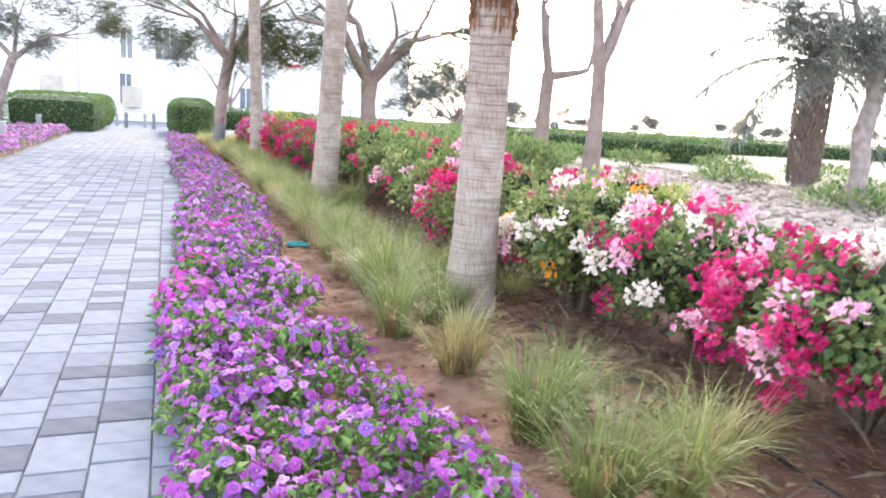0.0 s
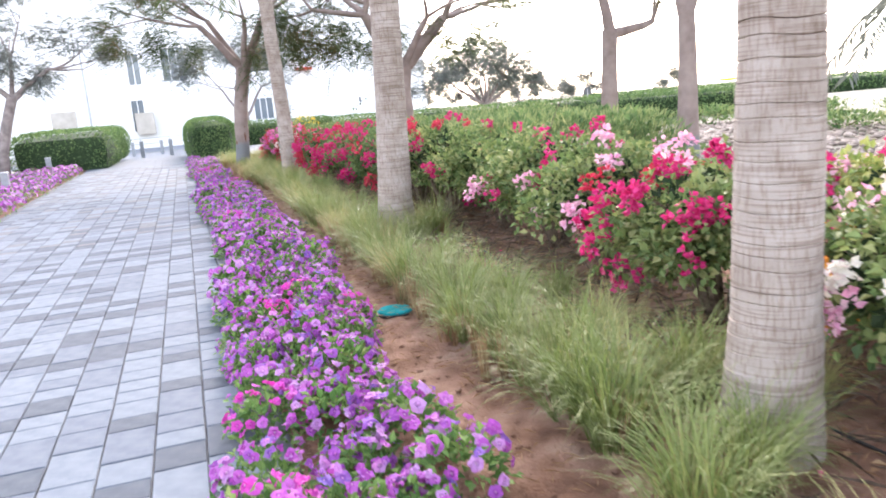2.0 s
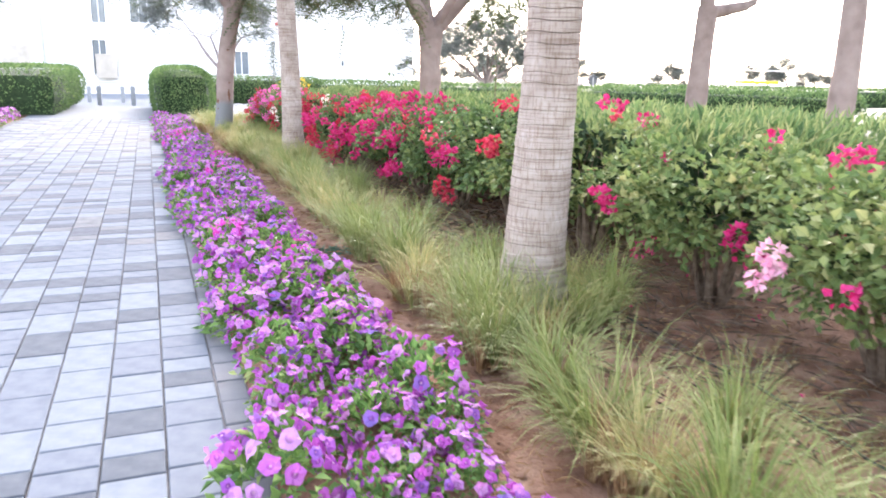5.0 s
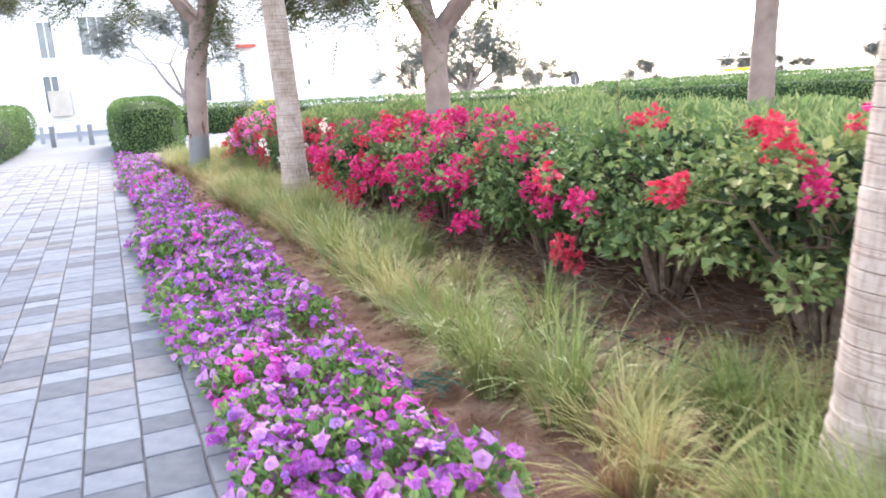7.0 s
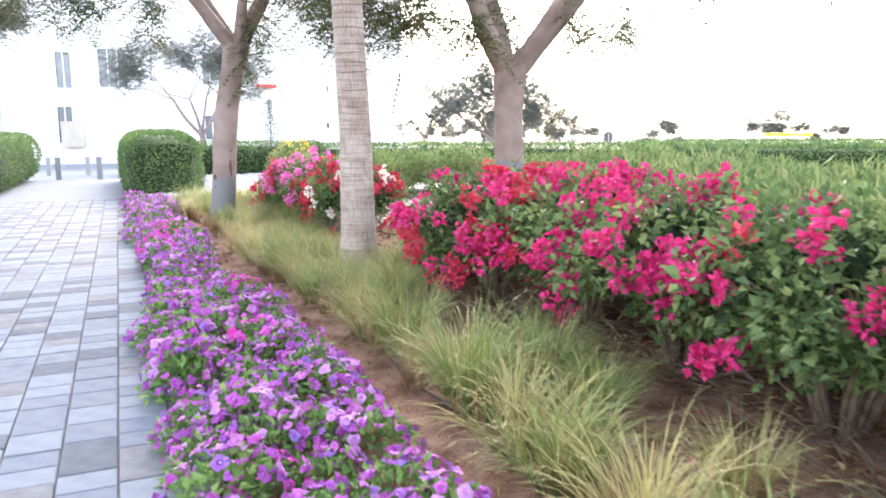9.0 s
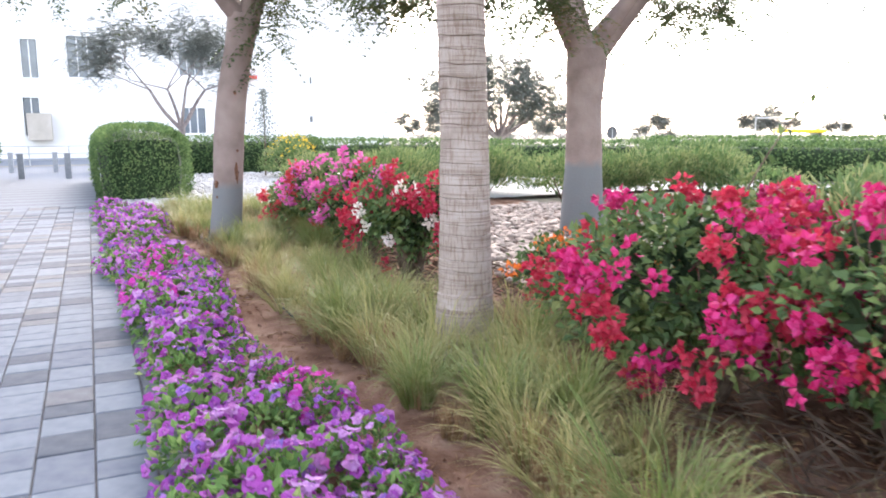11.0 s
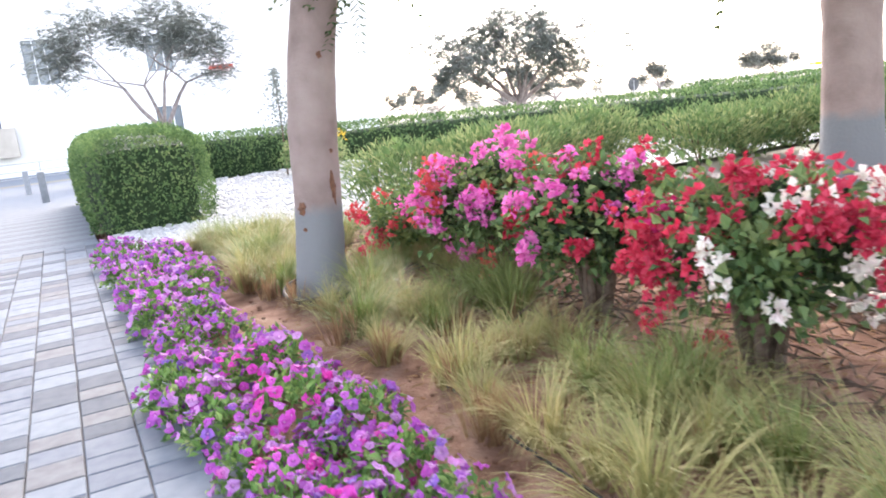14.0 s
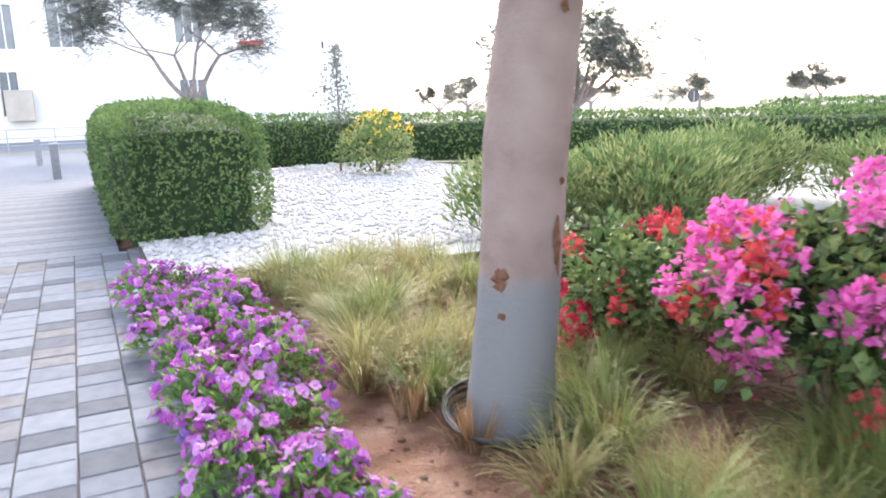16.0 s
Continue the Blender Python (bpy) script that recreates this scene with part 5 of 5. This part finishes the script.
def valve(x, y, s=0.11):
    ob = thing("valve_cover", "small teal plastic irrigation valve cover set in the soil", "valve cover", (x, y, -0.010), 0, "valve covers")
    g = Geo()
    tube(g, [(0, 0, -0.05), (0, 0, 0.012), (0, 0, 0.02)], [s, s, s * 0.93], 24)
    part("lid", g, M_valve, ob)
    g = Geo()
    tube(g, [(0, 0, -0.05), (0, 0, 0.008)], [s * 1.12, s * 1.12], 24)
    part("rim", g, M_pipe, ob)


valve(0.976, 4.617)


def scars():
    for i, (x, z, w, h, a) in enumerate([(0.13, 0.75, 0.022, 0.108, -68), (0.05, 0.63, 0.036, 0.05, -149), (0.16, 0.97, 0.016, 0.016, -66), (0.05, 0.50, 0.02, 0.014, -143), (0.30, 1.55, 0.018, 0.025, -90)]):
        r = random.Random(i)
        g = Geo()
        n = 18
        vs = [(0, 0, 0.012)]
        for k in range(n):
            t = 6.2832 * k / n
            vs.append((math.cos(t) * w * r.uniform(0.45, 1.25), math.sin(t) * h * r.uniform(0.7, 1.2), 0))
        g.add(vs, [(0, k + 1, (k + 1) % n + 1) for k in range(n)])
        ob = part("bark_scar", g, M_scar, treeA, "dark brown bark scar")
        rad = 0.155
        cx = float(np.interp(z, (0, 0.64, 1.1, 1.55), (0, 0.05, 0.075, 0.13)))
        aa = radians(a)
        ob.matrix_local = Matrix.Translation((cx + math.cos(aa) * rad, math.sin(aa) * rad, z)) @ Matrix.Rotation(aa + math.pi / 2, 4, "Z") @ Matrix.Rotation(math.pi / 2, 4, "X")


scars()


def litter():
    r = random.Random(66)
    g = Geo()
    for _ in range(11000):
        x, y = r.uniform(0.7, 2.9), r.uniform(-1, 21)
        leaf(g, Vector((x, y, 0.02)), Vector((r.uniform(-1, 1), r.uniform(-1, 1), 0.15)).normalized(), Vector((0, 0, 1)), r.uniform(0.02, 0.09), 0.004)
    part("dry_litter", g, M_dry, label="dry grass clippings scattered over the soil", kind="stuff")
    g = Geo()
    for _ in range(5200):
        x, y = r.gauss(2.25, 0.45), r.uniform(-1.5, 19.5)
        if x < 1.45:
            continue
        d = Vector((r.uniform(-1, 1), r.uniform(-1, 1), r.uniform(-0.1, 0.55))).normalized()
        leaf(g, Vector((x, y, 0.01 + 0.05 * r.random())), d, Vector((0, 0, 1)), r.uniform(0.07, 0.26), 0.006)
    part("fallen_twigs", g, M_twig, label="tangle of dead twigs under the bougainvillea", kind="stuff")
    g = Geo()
    for _ in range(1600):
        x, y = r.gauss(2.3, 0.4), r.uniform(-1.5, 19.5)
        leaf(g, Vector((x, y, 0.012)), Vector((r.uniform(-1, 1), r.uniform(-1, 1), 0.2)).normalized(), Vector((0, 0, 1)), r.uniform(0.03, 0.055), 0.03)
    part("fallen_leaves", g, M_dry, label="dry fallen leaves under the bougainvillea", kind="stuff")
    g = Geo()
    for _ in range(120):
        x, y = r.uniform(1.6, 3.0), r.uniform(-2, 20)
        leaf(g, Vector((x, y, 0.03)), rdir(r), Vector((0, 0, 1)), 0.03, 0.025)
    part("fallen_bracts", g, BR["magenta"], label="fallen magenta bracts on the soil", kind="stuff")


litter()


def rock():
    r = random.Random(8)
    ob = thing("rock", "pale grey angular rock half hidden in the grass", "rock", (1.97, 2.98, 0))
    bm = bmesh.new()
    bmesh.ops.create_icosphere(bm, subdivisions=3, radius=1)
    for v in bm.verts:
        k = 1 + 0.35 * noise.noise(v.co * 1.4 + Vector((3, 1, 2))) + 0.08 * noise.noise(v.co * 5)
        v.co = Vector((v.co.x * 0.105 * k, v.co.y * 0.07 * k, v.co.z * 0.06 * k + 0.015))
    me = bpy.data.meshes.new("boulder")
    bm.to_mesh(me)
    bm.free()
    me.materials.append(M_stone)
    part("boulder", me, M_stone, ob)


rock()


def clods():
    """Crumbs of soil and a few cut green stalks on the bed."""
    r = random.Random(91)
    g = Geo()
    for _ in range(5200):
        x, y = r.uniform(0.6, 1.6) if r.random() < 0.7 else r.uniform(1.6, 3.2), r.uniform(-1.0, 20.8)
        s = 0.004 + 0.013 * r.random() ** 3
        z = -0.015 + 0.035 * noise.noise(Vector((x * 2.2, y * 2.2, 0))) + 0.018 * noise.noise(Vector((x * 9, y * 9, 3)))
        blob(g, r, (x, y, z + s * 0.25), s * 1.2, s, s * 0.7)
    part("soil_clods", g, M_soil, label="crumbs and clods of reddish brown soil", kind="stuff")
    g = Geo()
    for _ in range(90):
        p = Vector((0.93 + r.gauss(0, 0.09), 8.52 + r.gauss(0, 0.06), 0.015 + r.uniform(0, 0.03)))
        leaf(g, p, Vector((r.uniform(-1, 1), r.uniform(-1, 1), r.uniform(-0.1, 0.25))).normalized(), Vector((0, 0, 1)), r.uniform(0.05, 0.12), 0.007)
    part("cut_stalks", g, M_cut, label="small heap of cut bluish green stalks on the soil", kind="stuff")


clods()


def gravel_edging():
    ob = thing("edging_pipe", "black plastic edging pipe along the corner of the white gravel", "pipe")
    g = Geo()
    pts = [(0.10, 22.4, 0.03), (0.09, 21.9, 0.04), (0.08, 21.4, 0.05), (0.07, 21.13, 0.07), (0.2, 21.08, 0.05), (0.7, 21.03, 0.04), (1.3, 21.0, 0.05), (2.2, 20.95, 0.03)]
    tube(g, pts, [0.014] * len(pts), 8)
    part("pipe", g, M_pipe, ob, smooth=True)


gravel_edging()


# ---- pavers, last ----
def pavers():
    r = random.Random(12)
    walkway = thing("pavement", "walk of small square concrete pavers in white, pale grey and mid grey", "pavement", kind="structure")
    P = 0.2
    mats = [M_paver_light, M_paver_mid, M_paver_grey, M_paver_warm]
    near, far = [], Geo()
    for c in range(14):
        x0 = -P * (c + 1)
        y = -6.0 + r.uniform(0, 0.1)
        last = 0
        while y < 22.5:
            u = r.random()
            L = 0.2 if u < 0.30 else (0.15 if u < 0.86 else 0.3)
            u = r.random()
            mi = 0 if u < 0.42 else (1 if u < 0.72 else 2)
            if mi == 2 and last == 2:
                mi = 0
            if y > 9 and r.random() < 0.16 and mi < 2:
                mi = 3
            last = mi
            y1 = min(y + L, 22.5)
            z = r.uniform(-0.002, 0.002)
            near.append((abs(x0 + 0.1 + 0.3) * 1.5 + abs(y - 2.0) * 0.12 if y > 0.2 else 99, x0, y, y1, z, mi))
            y = y1
    near.sort()
    cache = {}
    for i, (k, x0, y, y1, z, mi) in enumerate(near):
        L = round(y1 - y, 3)
        if i < 300:
            if (L, mi) not in cache:
                g = Geo()
                box(g, 0.003, P - 0.003, 0.003, L - 0.003, -0.06, 0, 0, 0.004)
                cache[(L, mi)] = g.mesh("paver", [mats[mi]])
            ob = new("paver", cache[(L, mi)])
            ob.parent = walkway
            ob.location = (x0, y, z)
        else:
            box(far, x0 + 0.003, x0 + P - 0.003, y + 0.003, y1 - 0.003, -0.06, z, mi, 0.004)
    part("paving", far, mats, walkway, kind="stuff")
    g = Geo()
    box(g, -2.86, 0.12, -6.1, 22.52, -0.3, -0.012)
    part("joint_bed", g, M_joint, walkway)
    kerb = thing("kerb", "narrow flush grey concrete edging between the walk and the flower bed", "kerb", kind="structure")
    g = Geo()
    y = -6.0
    while y < 22.4:
        box(g, 0.004, 0.116, y + 0.003, y + 0.197, -0.2, -0.004 + r.uniform(-0.002, 0.002), 0, 0.005)
        y += 0.2
    part("edging", g, M_kerb, kerb, kind="stuff")
    g = Geo()
    y = -6.0
    while y < 22.0:
        box(g, -2.92, -2.81, y + 0.004, y + 0.496, -0.2, 0.0, 0, 0.006)
        y += 0.5
    part("edging", g, M_kerb, kerb, kind="stuff")


pavers()
